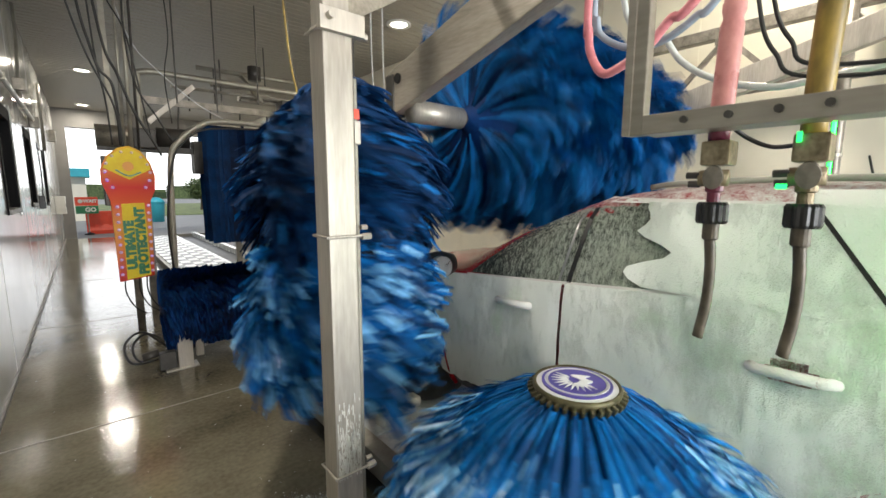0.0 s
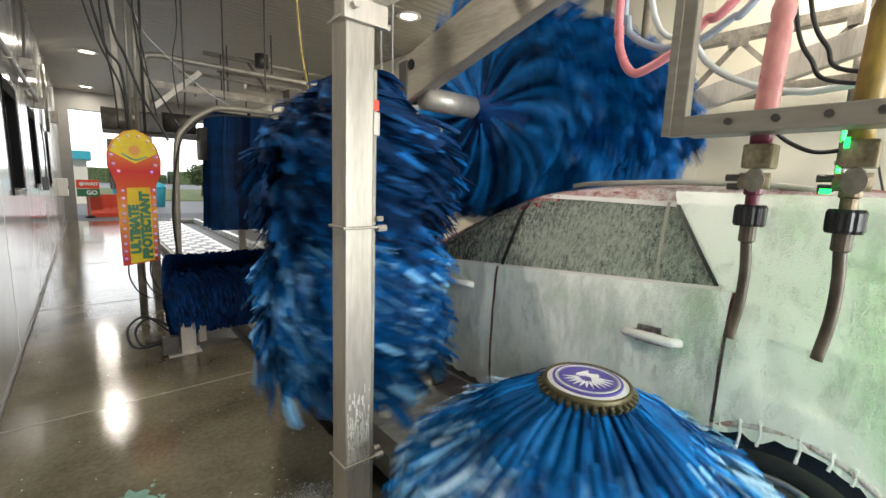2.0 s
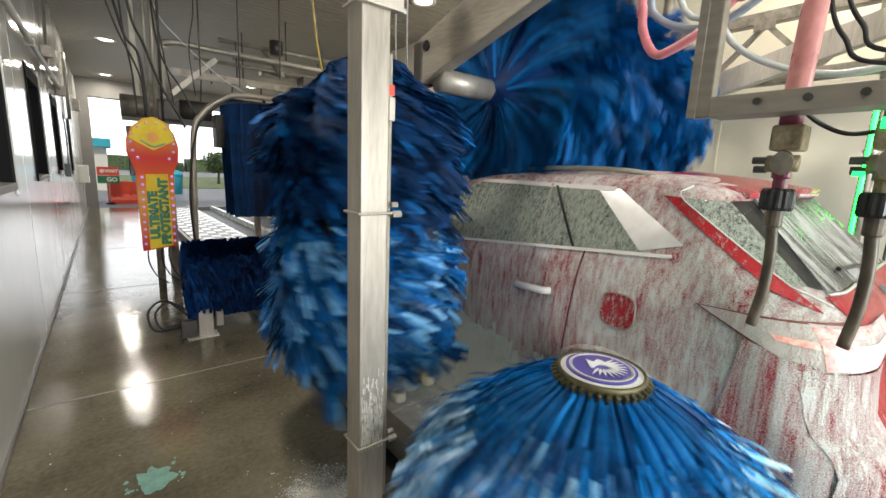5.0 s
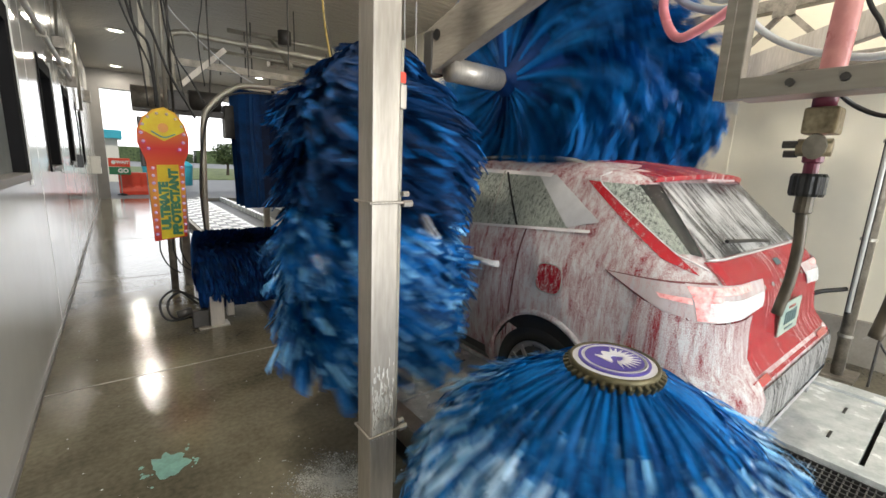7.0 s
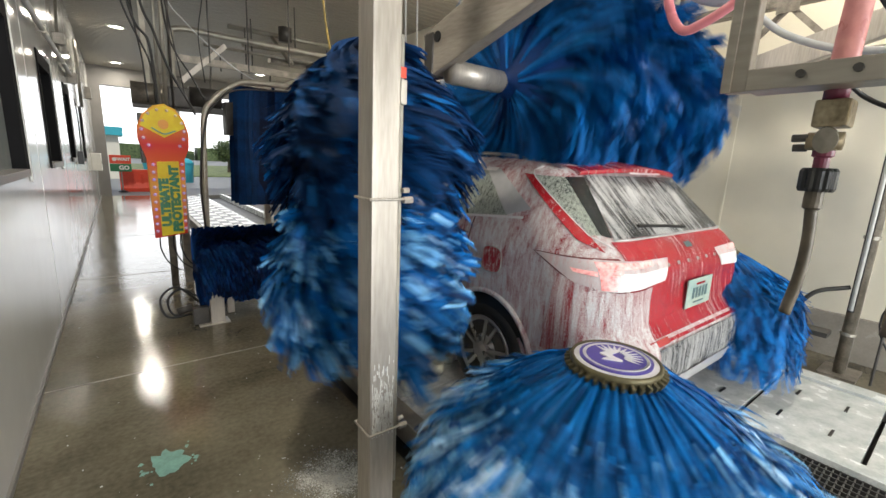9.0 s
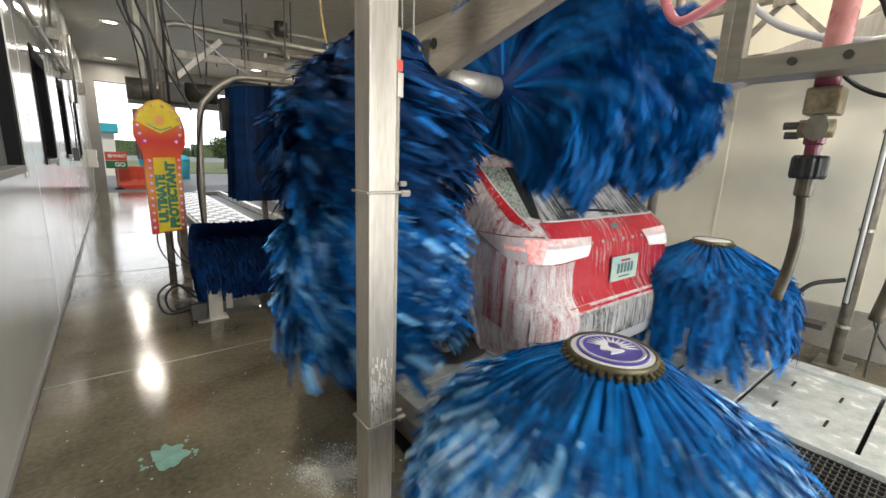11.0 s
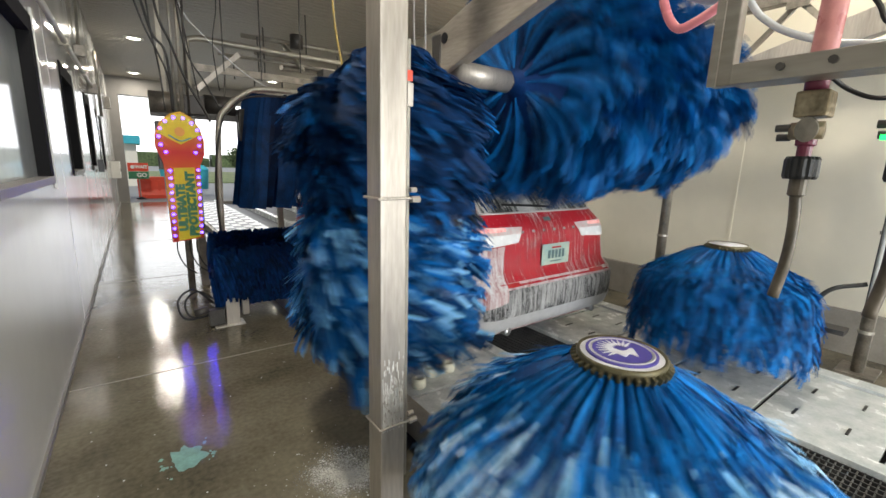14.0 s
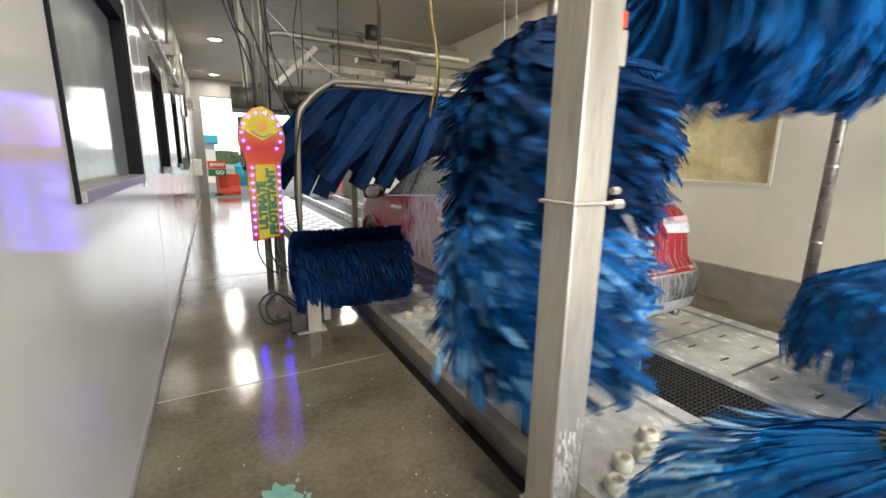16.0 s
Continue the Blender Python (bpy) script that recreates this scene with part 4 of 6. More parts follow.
# ---- spray manifold by the camera ----
def manifold():
    f = thing("spray_frame", (1.21, 0.98, 1.70), "welded stainless angle frame that holds the foam nozzles", "frame")
    part("upright", box(-0.010, 0.010, -0.027, 0.0, 0, TOP - 1.70), ARM_STEEL, f, bevel=0.002)
    part("upright_flange", box(-0.014, -0.010, -0.009, 0.002, 0, TOP - 1.70), ARM_STEEL, f)
    part("rail", box(-0.012, -0.004, -2.6, -0.027, 0.0, 0.027), ARM_STEEL, f, bevel=0.0015)
    part("rail_flange", box(-0.004, 0.036, -2.6, -0.027, 0.0, 0.005), ARM_STEEL, f)
    for y in (0.897, 0.846, 0.796, 0.752, 0.70, 0.64):
        k = part("bolt", tube([(-0.018, 0, 0), (-0.012, 0, 0)], 0.0048, sides=8), DARK_METAL, f)
        k.location = (0, y - 0.98, 0.0145)
    for i, (y, hose, coat, led) in enumerate(((0.871, PINK_HOSE, MAROON, False), (0.772, YELLOW_HOSE, YELLOW_HOSE, True))):
        s = thing("foam_nozzle", (1.252, y, 1.70), ("brass foam nozzle with a ribbed pink supply hose" if i == 0 else "brass foam nozzle with a stained yellow supply hose"), "nozzle", "foam nozzles")
        s.scale = (0.76, 0.76, 1)
        pts, rad = [], []
        for k in range(150):
            z = 0.012 + 0.009 * k
            pts.append((0.004 * math.sin(z * 5) + 0.05 * z * z, -0.03 * z, z))
            rad.append(0.0185 - 0.0034 * (1 if k % 3 == 0 and k > 12 else 0))
        part("hose", tube(pts, 0.02, sides=16, radii=rad), hose, s, smooth=True)
        part("collar", tube([(0, 0, -0.012), (0, 0, 0.014)], 0.017, sides=16), coat, s, smooth=True)
        part("body", box(-0.026, 0.024, -0.026, 0.020, -0.045, -0.012), BRASS, s, bevel=0.004)
        part("valve", tube([(-0.012, -0.024, -0.062), (-0.012, 0.022, -0.062)], 0.0115, sides=12), BRASS, s, smooth=True)
        part("lever", lathe([(0.004, 0), (0.016, 0), (0.016, 0.007), (0.004, 0.009)], n=16, centre=(0, 0, 0)), STEEL_DIRTY, s).matrix_local = pose(-0.03, -0.004, -0.062, 0, 75, 0)
        part("screw", tube([(-0.018, 0.02, -0.058), (-0.018, 0.042, -0.058)], 0.0048, sides=8), DARK_METAL, s)
        part("screw", tube([(-0.012, 0.02, -0.070), (-0.012, 0.040, -0.070)], 0.0048, sides=8), DARK_METAL, s)
        part("neck", lathe([(0.011, -0.095), (0.011, -0.082), (0.015, -0.080), (0.015, -0.072), (0.010, -0.068)], n=14), coat if i == 0 else BRASS, s)
        bm = bmesh.new()
        ring = []
        for z, q in ((-0.125, 0.9), (-0.121, 1.0), (-0.099, 1.0), (-0.095, 0.88)):
            ring.append([bm.verts.new((q * (0.026 if k % 3 else 0.0238) * math.cos(k * math.pi / 18), q * (0.026 if k % 3 else 0.0238) * math.sin(k * math.pi / 18), z)) for k in range(36)])
        for a, c in zip(ring, ring[1:]):
            for k in range(36):
                bm.faces.new((a[k], a[(k + 1) % 36], c[(k + 1) % 36], c[k]))
        bm.faces.new(ring[0][::-1])
        bm.faces.new(ring[-1])
        part("union_nut", bm, BLACK, s, "black knurled plastic union nut")
        part("ferrule", lathe([(0.011, -0.148), (0.0135, -0.146), (0.0135, -0.125)], n=14), SPOUT, s)
        part("spout", tube(arc([(0, 0, -0.145), (0.003, -0.004, -0.19), (0.001, -0.003, -0.24), (-0.004, 0.005, -0.292)], 6), 0.0092, sides=12), SPOUT, s, "bent steel spout tube", smooth=True)
        if led:
            part("led", box(-0.034, -0.028, 0.008, 0.014, -0.022, -0.010), GREEN_LED, s)
            part("led", box(-0.034, -0.028, 0.020, 0.034, -0.077, -0.071), GREEN_LED, s)

    def hose(label, material, r, pts):
        h = tagged(link("hose", tube(arc(pts, 8), r, sides=10), material, smooth=True), label, "hose", "loose hoses")
        return h

    hose("red rubber hose hanging in a loop", RED_HOSE, 0.0095, [(1.5, 0.7, 2.35), (1.5, 0.99, 2.0), (1.5, 1.05, 1.96), (1.5, 1.09, 1.92), (1.5, 1.15, 1.89), (1.5, 1.19, 1.885), (1.5, 1.22, 1.93), (1.5, 1.23, 1.99), (1.5, 1.235, 2.2), (1.5, 1.24, 4.19)])
    hose("grey-blue rubber hose hanging in a loop", BLUE_HOSE, 0.008, [(1.55, 0.7, 2.35), (1.55, 0.97, 2.01), (1.55, 1.02, 1.97), (1.55, 1.08, 1.94), (1.55, 1.15, 1.94), (1.55, 1.22, 1.98), (1.55, 1.24, 2.03), (1.55, 1.25, 2.2), (1.55, 1.26, 4.19)])
    hose("milky clear plastic hose", CLEAR_HOSE, 0.008, [(1.78, 1.4, 4.19), (1.78, 1.32, 2.3), (1.8, 1.18, 2.02), (1.8, 1.12, 1.94), (1.8, 1.04, 1.89), (1.8, 0.95, 1.86), (1.8, 0.86, 1.86), (1.8, 0.5, 1.9)])
    hose("thin black cable hanging in a bow", RUBBER, 0.004, [(1.6, 0.98, 4.19), (1.6, 0.955, 2.6), (1.6, 0.938, 2.1), (1.6, 0.925, 1.96), (1.6, 0.895, 1.88), (1.6, 0.83, 1.825), (1.6, 0.5, 1.80)])
    hose("thin black cable hanging in a bow", RUBBER, 0.004, [(1.61, 0.96, 4.19), (1.61, 0.935, 2.6), (1.61, 0.918, 2.1), (1.61, 0.905, 1.97), (1.61, 0.875, 1.90), (1.61, 0.82, 1.845), (1.61, 0.5, 1.82)])
    hose("thin black cable between the nozzles", RUBBER, 0.003, [(1.28, 0.87, 1.715), (1.3, 0.85, 1.695), (1.3, 0.82, 1.68), (1.28, 0.785, 1.68)])


# ---- gantries ----
def gantry_east():
    g = thing("box_truss", (5.2, 0, 0), "stainless box truss along the lane above the deck", "truss")
    part("upper_chord", box(-0.05, 0.05, -3.5, 3.6, 3.02, 3.12), STEEL_DIRTY, g, bevel=0.006)
    part("lower_chord", box(-0.05, 0.05, -3.5, 3.6, 2.50, 2.60), STEEL_DIRTY, g, bevel=0.006)
    for k in range(9):
        y = -3.33 + k * 0.8 + 0.2
        part("diagonal", beam((0, y, 2.60), (0, y + 0.4, 3.02), 0.03, 0.045), STEEL_DIRTY, g)
        part("diagonal", beam((0, y + 0.4, 3.02), (0, y + 0.8, 2.60), 0.03, 0.045), STEEL_DIRTY, g)
        part("gusset", box(-0.055, -0.05, y + 0.32, y + 0.48, 2.96, 3.04), STEEL_DIRTY, g)
    for y in (0.35, 3.4, -3.3):
        part("upright", box(-0.05, 0.05, y - 0.05, y + 0.05, 3.12, TOP), STEEL_DIRTY, g, bevel=0.006)
    h = thing("cross_truss", (0, -0.6, 0), "stainless cross beam over the lane", "beam")
    part("chord", box(1.3, 5.15, -0.05, 0.05, 2.95, 3.05), STEEL_DIRTY, h, bevel=0.006)
    for x in (1.6, 4.3):
        part("hanger", box(x - 0.04, x + 0.04, -0.04, 0.04, 3.05, TOP), STEEL_DIRTY, h)
    # wall-side poles
    p = thing("wall_pole", (4.92, 2.82, 0), "grey steel pole with hose clamps and small hooks", "pole")
    part("tube", tube([(0, 0, 0), (0, 0, TOP)], 0.045, sides=16), STEEL_DIRTY, p, smooth=True)
    part("flange", lathe([(0.11, 0), (0.11, 0.015), (0.05, 0.02)], n=18), GALV, p)
    for z in (0.92, 1.55, 2.2):
        k = part("clamp", lathe([(0.046, z), (0.054, z), (0.054, z + 0.02), (0.046, z + 0.02)], n=18), STEEL, p)
        part("screw", tube([(-0.05, -0.03, z + 0.01), (-0.085, -0.04, z + 0.01)], 0.006, sides=6), STEEL, k)
    for z in (0.75, 1.06, 1.42, 1.75):
        part("hook", tube([(-0.04, -0.02, z), (-0.08, -0.04, z + 0.01)], 0.008, sides=6, radii=[0.012, 0.004]), DARK_METAL, p)
    q = thing("arch_leg", (5.16, 1.235, 0), "twin grey steel arch legs with hoses and a motor", "frame")
    part("leg", tube([(0, 0, 0), (0, 0, TOP)], 0.042, sides=16), STEEL_DIRTY, q, smooth=True)
    part("leg", box(0.10, 0.15, -0.03, 0.02, 0, TOP), GALV, q, bevel=0.005)
    part("foot", box(-0.12, 0.20, -0.12, 0.12, 0, 0.02), STEEL_DIRTY, q)
    part("lance", tube([(-0.09, -0.20, 0.02), (-0.07, -0.20, 1.6)], 0.009, sides=8), DARK_METAL, q)
    part("lance_sleeve", tube([(-0.083, -0.20, 0.50), (-0.078, -0.20, 0.85)], 0.028, sides=12), BRASS, q, smooth=True)
    for z in (0.35, 1.15, 1.9):
        part("clamp", lathe([(0.043, z), (0.052, z), (0.052, z + 0.025), (0.043, z + 0.025)], n=16), GALV, q)
    part("motor", tube([(-0.12, 0.28, 0.1), (-0.12, 0.28, 0.32)], 0.07, sides=16), DARK_METAL, q, smooth=True)
    part("bracket", box(-0.16, 0.0, 0.1, 0.3, 0.32, 0.36), DARK_METAL, q)
    light_tube(q, -0.055, 0.012, 0.57, 2.35, 186, 0.016)
    part("hose", tube(arc([(-0.03, 0.05, 0.75), (-0.12, 0.25, 0.66), (-0.15, 0.36, 0.4), (-0.14, 0.3, 0.2)], 8), 0.018, sides=8), RUBBER, q, smooth=True)
    part("hose", tube(arc([(0.02, -0.2, 1.9), (-0.02, -0.35, 1.2), (0.0, -0.16, 0.5), (0.05, -0.45, 0.02)], 8), 0.008, sides=6), RUBBER, q, smooth=True)
    part("hose", tube(arc([(0.0, -0.3, 2.4), (0.03, -0.42, 1.4), (0.0, -0.5, 0.8), (0.05, -0.4, 0.03)], 8), 0.008, sides=6), RUBBER, q, smooth=True)


TUBES = []


def light_tube(parent, x, y, z0, z1, turn, r):
    """A plastic tube with one glowing half; turn: the way, in degrees, in which it glows."""
    bm = tube([(0, 0, 0), (0, 0, z1 - z0)], r, sides=16)
    for f in bm.faces:
        f.material_index = 1 if f.calc_center_median().x > 0.4 * r else 0
    o = part("light_tube", bm, [TUBE_OFF, GREEN_TUBE], parent, "milky light tube that glows green")
    # dark channel added behind the tube, which hides the glow once it is turned
    bm, rings = bmesh.new(), []
    for z in (-0.01, z1 - z0 + 0.01):
        ring = []
        for q in (1.05, 1.35):
            arcs = [radians(turn + 180 - 104 + 13 * k) for k in range(17)]
            ring += [bm.verts.new((q * r * math.cos(a), q * r * math.sin(a), z)) for a in (arcs if q < 1.5 else arcs[::-1])]
        rings.append(ring)
    m = len(rings[0])
    for k in range(m):
        bm.faces.new((rings[0][k], rings[0][(k + 1) % m], rings[1][(k + 1) % m], rings[1][k]))
    for z in (-0.012, z1 - z0 + 0.004):
        lathe([(0.002, z), (1.35 * r, z), (1.35 * r, z + 0.008), (0.002, z + 0.008)], bm, 14)
    part("channel", bm, BLACK, parent, "dark channel added to block the turned tube's glow").location = (x, y, z0)
    TUBES.append((o, (x, y, z0), turn))
    o.matrix_local = pose(x, y, z0, 0, 0, turn)


def near_light():
    n = thing("hanging_light", (1.72, 0.40, 1.0), "green light tube hung from the ceiling beside the nozzles", "lamp")
    part("hanger", tube([(-0.03, 0, 0.0), (-0.03, 0, TOP - 1.0)], 0.010, sides=8), GALV, n)
    for z in (0.03, 0.95):
        part("clip", box(-0.045, 0.016, -0.02, 0.02, z, z + 0.03), BLACK, n, bevel=0.003)
    light_tube(n, 0, 0, 0.0, 1.0, 30, 0.018)


def far_arch():
    a = thing("pipe_arch", (0, 8.05, 0), "galvanised pipe arch with braces over the lane", "frame")
    part("pipe", tube(arc([(1.24, 0, 0.0), (1.26, 0, 2.2), (1.27, 0, 3.05), (1.36, 0, 3.26), (2.0, 0, 3.27), (4.0, 0, 3.27), (4.6, 0, 3.27)], 8), 0.045, sides=10), GALV, a, smooth=True)
    part("rail", box(1.3, 4.8, -0.03, 0.03, 2.83, 2.93), STEEL_DIRTY, a)
    part("brace", beam((1.36, -0.05, 2.57), (1.95, -0.05, 3.14), 0.05, 0.07), STEEL, a)
    part("pipe", tube([(2.2, 0.95, 3.67), (4.9, 0.95, 3.7)], 0.04, sides=10), GALV, a, smooth=True)
    part("pipe", tube([(2.4, 0.95, 3.42), (4.9, 0.95, 3.5)], 0.03, sides=10), GALV, a, smooth=True)
    part("pipe", tube([(2.9, -0.1, 3.05), (2.9, 1.1, 3.72)], 0.035, sides=10), GALV, a, smooth=True)
    part("pipe", tube([(1.7, 0.15, 3.15), (4.8, 0.3, 3.18)], 0.025, sides=8), GALV, a, smooth=True)
    for x, z0, z1 in ((2.45, 3.05, 3.68), (2.55, 3.0, 3.85), (3.3, 3.5, TOP), (2.05, 2.93, 3.2), (3.9, 2.9, 3.6)):
        part("rod", tube([(x, 0.9, z0), (x, 0.9, z1)], 0.012, sides=6), DARK_METAL, a)
    for k in range(7):
        x = 1.75 + k * 0.42
        part("nozzle", tube([(x, 0, 2.83), (x - 0.03, -0.02, 2.5 - 0.1 * (k % 3))], 0.012, sides=6), DARK_METAL, a)
    part("motor", tube([(3.0, 0.5, 3.5), (3.0, 0.5, 3.72)], 0.11, sides=14), DARK_METAL, a, smooth=True)
    part("cross_plate", box(2.7, 3.6, 0.3, 0.5, 3.1, 3.22), STEEL_DIRTY, a)
    part("gearbox", box(3.2, 3.5, -0.2, 0.1, 2.85, 3.1), DARK_METAL, a, bevel=0.02)
    h = thing("pipe_hoop", (0, 6.6, 0), "bent galvanised pipe hoop with cables tied to it", "frame")
    part("pipe", tube(arc([(1.33, 0, 0.0), (1.35, 0, 0.7), (1.39, 0, 1.9), (1.5, 0, 2.2), (1.73, 0, 2.4), (1.95, 0, 2.47), (2.64, 0, 2.48), (4.5, 0, 2.48)], 8), 0.035, sides=10), GALV, h, smooth=True)
    part("cable", tube(arc([(1.36, -0.04, 0.3), (1.31, -0.05, 1.2), (1.41, -0.045, 1.95), (1.56, -0.04, 2.2), (1.8, -0.04, 2.36), (2.5, -0.04, 2.42)], 8), 0.012, sides=6), RUBBER, h, smooth=True)
    m = thing("drive_unit", (0, 7.6, 0), "cluster of dark motors and gear housings on a rail", "motor")
    part("rail", box(0.75, 2.4, -0.04, 0.04, 2.12, 2.2), DARK_METAL, m)
    part("motor", tube([(0.75, 0, 2.3), (1.12, 0, 2.3)], 0.14, sides=18), STEEL_DIRTY, m, smooth=True)
    part("motor", tube([(1.4, 0.1, 2.32), (1.78, 0.1, 2.32)], 0.15, sides=18), DARK_METAL, m, smooth=True)
    part("gearbox", box(1.12, 1.38, -0.12, 0.12, 2.16, 2.42), DARK_METAL, m, bevel=0.02)
    part("gearbox", box(1.8, 2.08, -0.12, 0.12, 1.85, 2.3), DARK_METAL, m, bevel=0.02)
    part("hanger", box(0.9, 0.96, -0.03, 0.03, 2.4, TOP), GALV, m)
    part("leg", box(1.18, 1.26, -0.04, 0.04, 0, 2.12), GALV, m, bevel=0.004)
    part("leg", box(2.3, 2.38, -0.04, 0.04, 0.06, 2.12), GALV, m, bevel=0.004)


# ---- sign ----
def lettering(text, size, m, depth=0.006):
    c = bpy.data.curves.new("lettering", "FONT")
    c.body, c.size, c.extrude, c.align_x, c.align_y = text, size, depth, "CENTER", "CENTER"
    c.offset = 0.009
    tmp = bpy.data.objects.new("lettering", c)
    scene.collection.objects.link(tmp)
    bpy.context.view_layer.update()
    me = bpy.data.meshes.new_from_object(tmp.evaluated_get(bpy.context.evaluated_depsgraph_get()))
    bpy.data.objects.remove(tmp)
    me.transform(m)
    return me


BULBS = []


def sign():
    s = thing("menu_sign", (0.965, 6.4, 0), "tall red and yellow wash sign with bulbs and green lettering", "sign")
    # outline: a rounded head on a tapering board
    prof = [(-0.165, 0.62), (0.15, 0.66), (0.175, 1.50), (0.225, 1.62), (0.235, 1.78), (0.20, 1.92), (0.12, 2.04), (0.02, 2.09), (-0.08, 2.06), (-0.18, 1.97), (-0.235, 1.84), (-0.24, 1.70), (-0.20, 1.58), (-0.178, 1.50)]
    bm = bmesh.new()
    fr, bk = ([bm.verts.new((x, y, z)) for x, z in prof] for y in (-0.05, 0.05))
    bm.faces.new(fr)
    bm.faces.new(bk[::-1])
    for k in range(len(prof)):
        bm.faces.new((fr[k], bk[k], bk[(k + 1) % len(prof)], fr[(k + 1) % len(prof)]))
    bmesh.ops.recalc_face_normals(bm, faces=bm.faces)
    part("board", bm, SIGN_RED, s, "orange-red sign board")
    bm = bmesh.new()
    bm.faces.new([bm.verts.new((x, -0.055, z)) for x, z in ((-0.10, 0.64), (0.12, 0.67), (0.115, 1.48), (-0.09, 1.47))])
    o = bmesh.ops.extrude_face_region(bm, geom=list(bm.faces))
    bmesh.ops.translate(bm, vec=(0, 0.0052, 0), verts=[v for v in o["geom"] if isinstance(v, bmesh.types.BMVert)])
    part("text_panel", bm, SIGN_YEL, s, "yellow panel behind the lettering")
    fan = [(0.0, 1.73), (0.20, 1.845), (0.185, 1.92), (0.11, 2.02), (0.02, 2.07), (-0.07, 2.04), (-0.165, 1.96), (-0.212, 1.85)]
    bm = bmesh.new()
    bm.faces.new([bm.verts.new((x, -0.056, z)) for x, z in fan])
    o = bmesh.ops.extrude_face_region(bm, geom=list(bm.faces))
    bmesh.ops.translate(bm, vec=(0, 0.0052, 0), verts=[v for v in o["geom"] if isinstance(v, bmesh.types.BMVert)])
    bmesh.ops.recalc_face_normals(bm, faces=bm.faces)
    part("head_panel", bm, SIGN_YEL, s, "yellow fan-shaped upper half of the sign's head")
    part("shape", tube([(0.0, -0.0565, 1.87), (0.0, -0.060, 1.87)], 0.05, sides=20), SIGN_ORANGE, s)
    part("shape", tube(arc([(-0.11, -0.058, 1.83), (0.0, -0.058, 1.77), (0.11, -0.058, 1.81)], 6), 0.008, sides=6), TEAL, s)
    for text, x, z in (("ULTIMATE", -0.04, 1.02), ("PROTECTANT", 0.062, 1.06)):
        me = lettering(text, 0.115, Matrix.Translation((x, -0.058, z)) @ Matrix.Rotation(radians(90), 4, "X") @ Matrix.Rotation(radians(90), 4, "Z"))
        me.materials.append(SIGN_GREEN)
        new("lettering", me).parent = s
    # each lamp is a small ball with a dull and a glowing half, which turns
    bm = lathe([(0.001, 0.015), (0.009, 0.012), (0.014, 0.006), (0.016, 0.0), (0.014, -0.006), (0.009, -0.012), (0.001, -0.015)], n=14)
    for f in bm.faces:
        f.material_index = 1 if f.calc_center_median().z < 0 else 0
    bulb = part("bulb", bm, [BULB, BULB_LIT], s, smooth=True)
    spots = [(-0.138 + 0.0015 * k, 0.70 + 0.082 * k) for k in range(10)] + [(0.136 + 0.0015 * k, 0.72 + 0.081 * k) for k in range(10)]
    spots += [(-0.004 + 0.197 * math.cos(a), 1.80 + 0.225 * math.sin(a)) for a in (-0.75, -0.35, 0.05, 0.45, 0.88, 1.33, 1.8, 2.26, 2.7, 3.1, 3.5, 3.9)]
    for k, (x, z) in enumerate(spots):
        o = bulb if k == 0 else new("bulb", bulb.data)
        o.parent = s
        BULBS.append((o, pose(x, -0.054, z, 90, 0, 0)))
        o.matrix_local = BULBS[-1][1]
    part("back_box", box(-0.22, 0.15, 0.05, 0.16, 1.45, 1.98), DARK_METAL, s, bevel=0.01)
    part("post", tube([(0.0, 0.12, 0), (0.0, 0.12, 1.4)], 0.04, sides=12), STEEL_DIRTY, s, smooth=True)
    part("post", box(0.12, 0.2, 0.2, 0.28, 0, 1.2), STEEL_DIRTY, s)
    for k, x in enumerate((-0.1, 0.03, 0.1)):
        part("cable", tube(arc([(x, 0.06, 0.75), (x - 0.02, 0.05, 0.5), (x + 0.05, 0.08, 0.3), (x + 0.15, 0.0, 0.22)], 6), 0.008, sides=6), RUBBER, s, smooth=True)
    p = thing("cable_drop", (1.04, 6.7, 2.1), "bundle of conduits and cables from the ceiling to the sign", "cables")
    part("conduit", tube([(0.0, 0, 0), (0.04, 0, TOP - 2.1)], 0.022, sides=10), GALV, p, smooth=True)
    part("conduit", tube([(-0.06, 0.05, -0.1), (-0.03, 0.05, TOP - 2.1)], 0.016, sides=8), GALV, p, smooth=True)
    part("conduit", tube([(0.07, 0.02, -0.1), (0.10, 0.02, TOP - 2.1)], 0.014, sides=8), DARK_METAL, p, smooth=True)

    def cable(pts, r=0.012, m=RUBBER, label="black cable drooping from the ceiling"):
        tagged(link("cable", tube(arc(pts, 8), r, sides=7), m, smooth=True), label, "cable", "hanging cables")

    cable([(0.60, 6.5, 4.19), (0.70, 6.5, 3.4), (0.75, 6.5, 3.13), (0.81, 6.5, 2.88), (0.91, 6.5, 2.73), (0.94, 6.5, 2.33), (0.95, 6.5, 2.07)], 0.014)
    cable([(0.75, 6.5, 4.19), (0.86, 6.5, 3.16), (0.96, 6.5, 2.85), (1.08, 6.5, 2.47), (1.25, 6.5, 2.13), (1.3, 6.5, 2.01)], 0.014)
    cable([(0.74, 6.5, 4.19), (0.78, 6.5, 3.2), (0.80, 6.5, 2.88), (0.84, 6.5, 2.55), (0.86, 6.5, 2.1)], 0.009)
    cable([(0.95, 7.4, 4.19), (1.19, 7.5, 3.5), (1.41, 7.5, 3.22), (1.89, 7.5, 2.81), (2.3, 7.5, 2.6)], 0.009, CLEAR_HOSE, "pale rope slung from the ceiling")
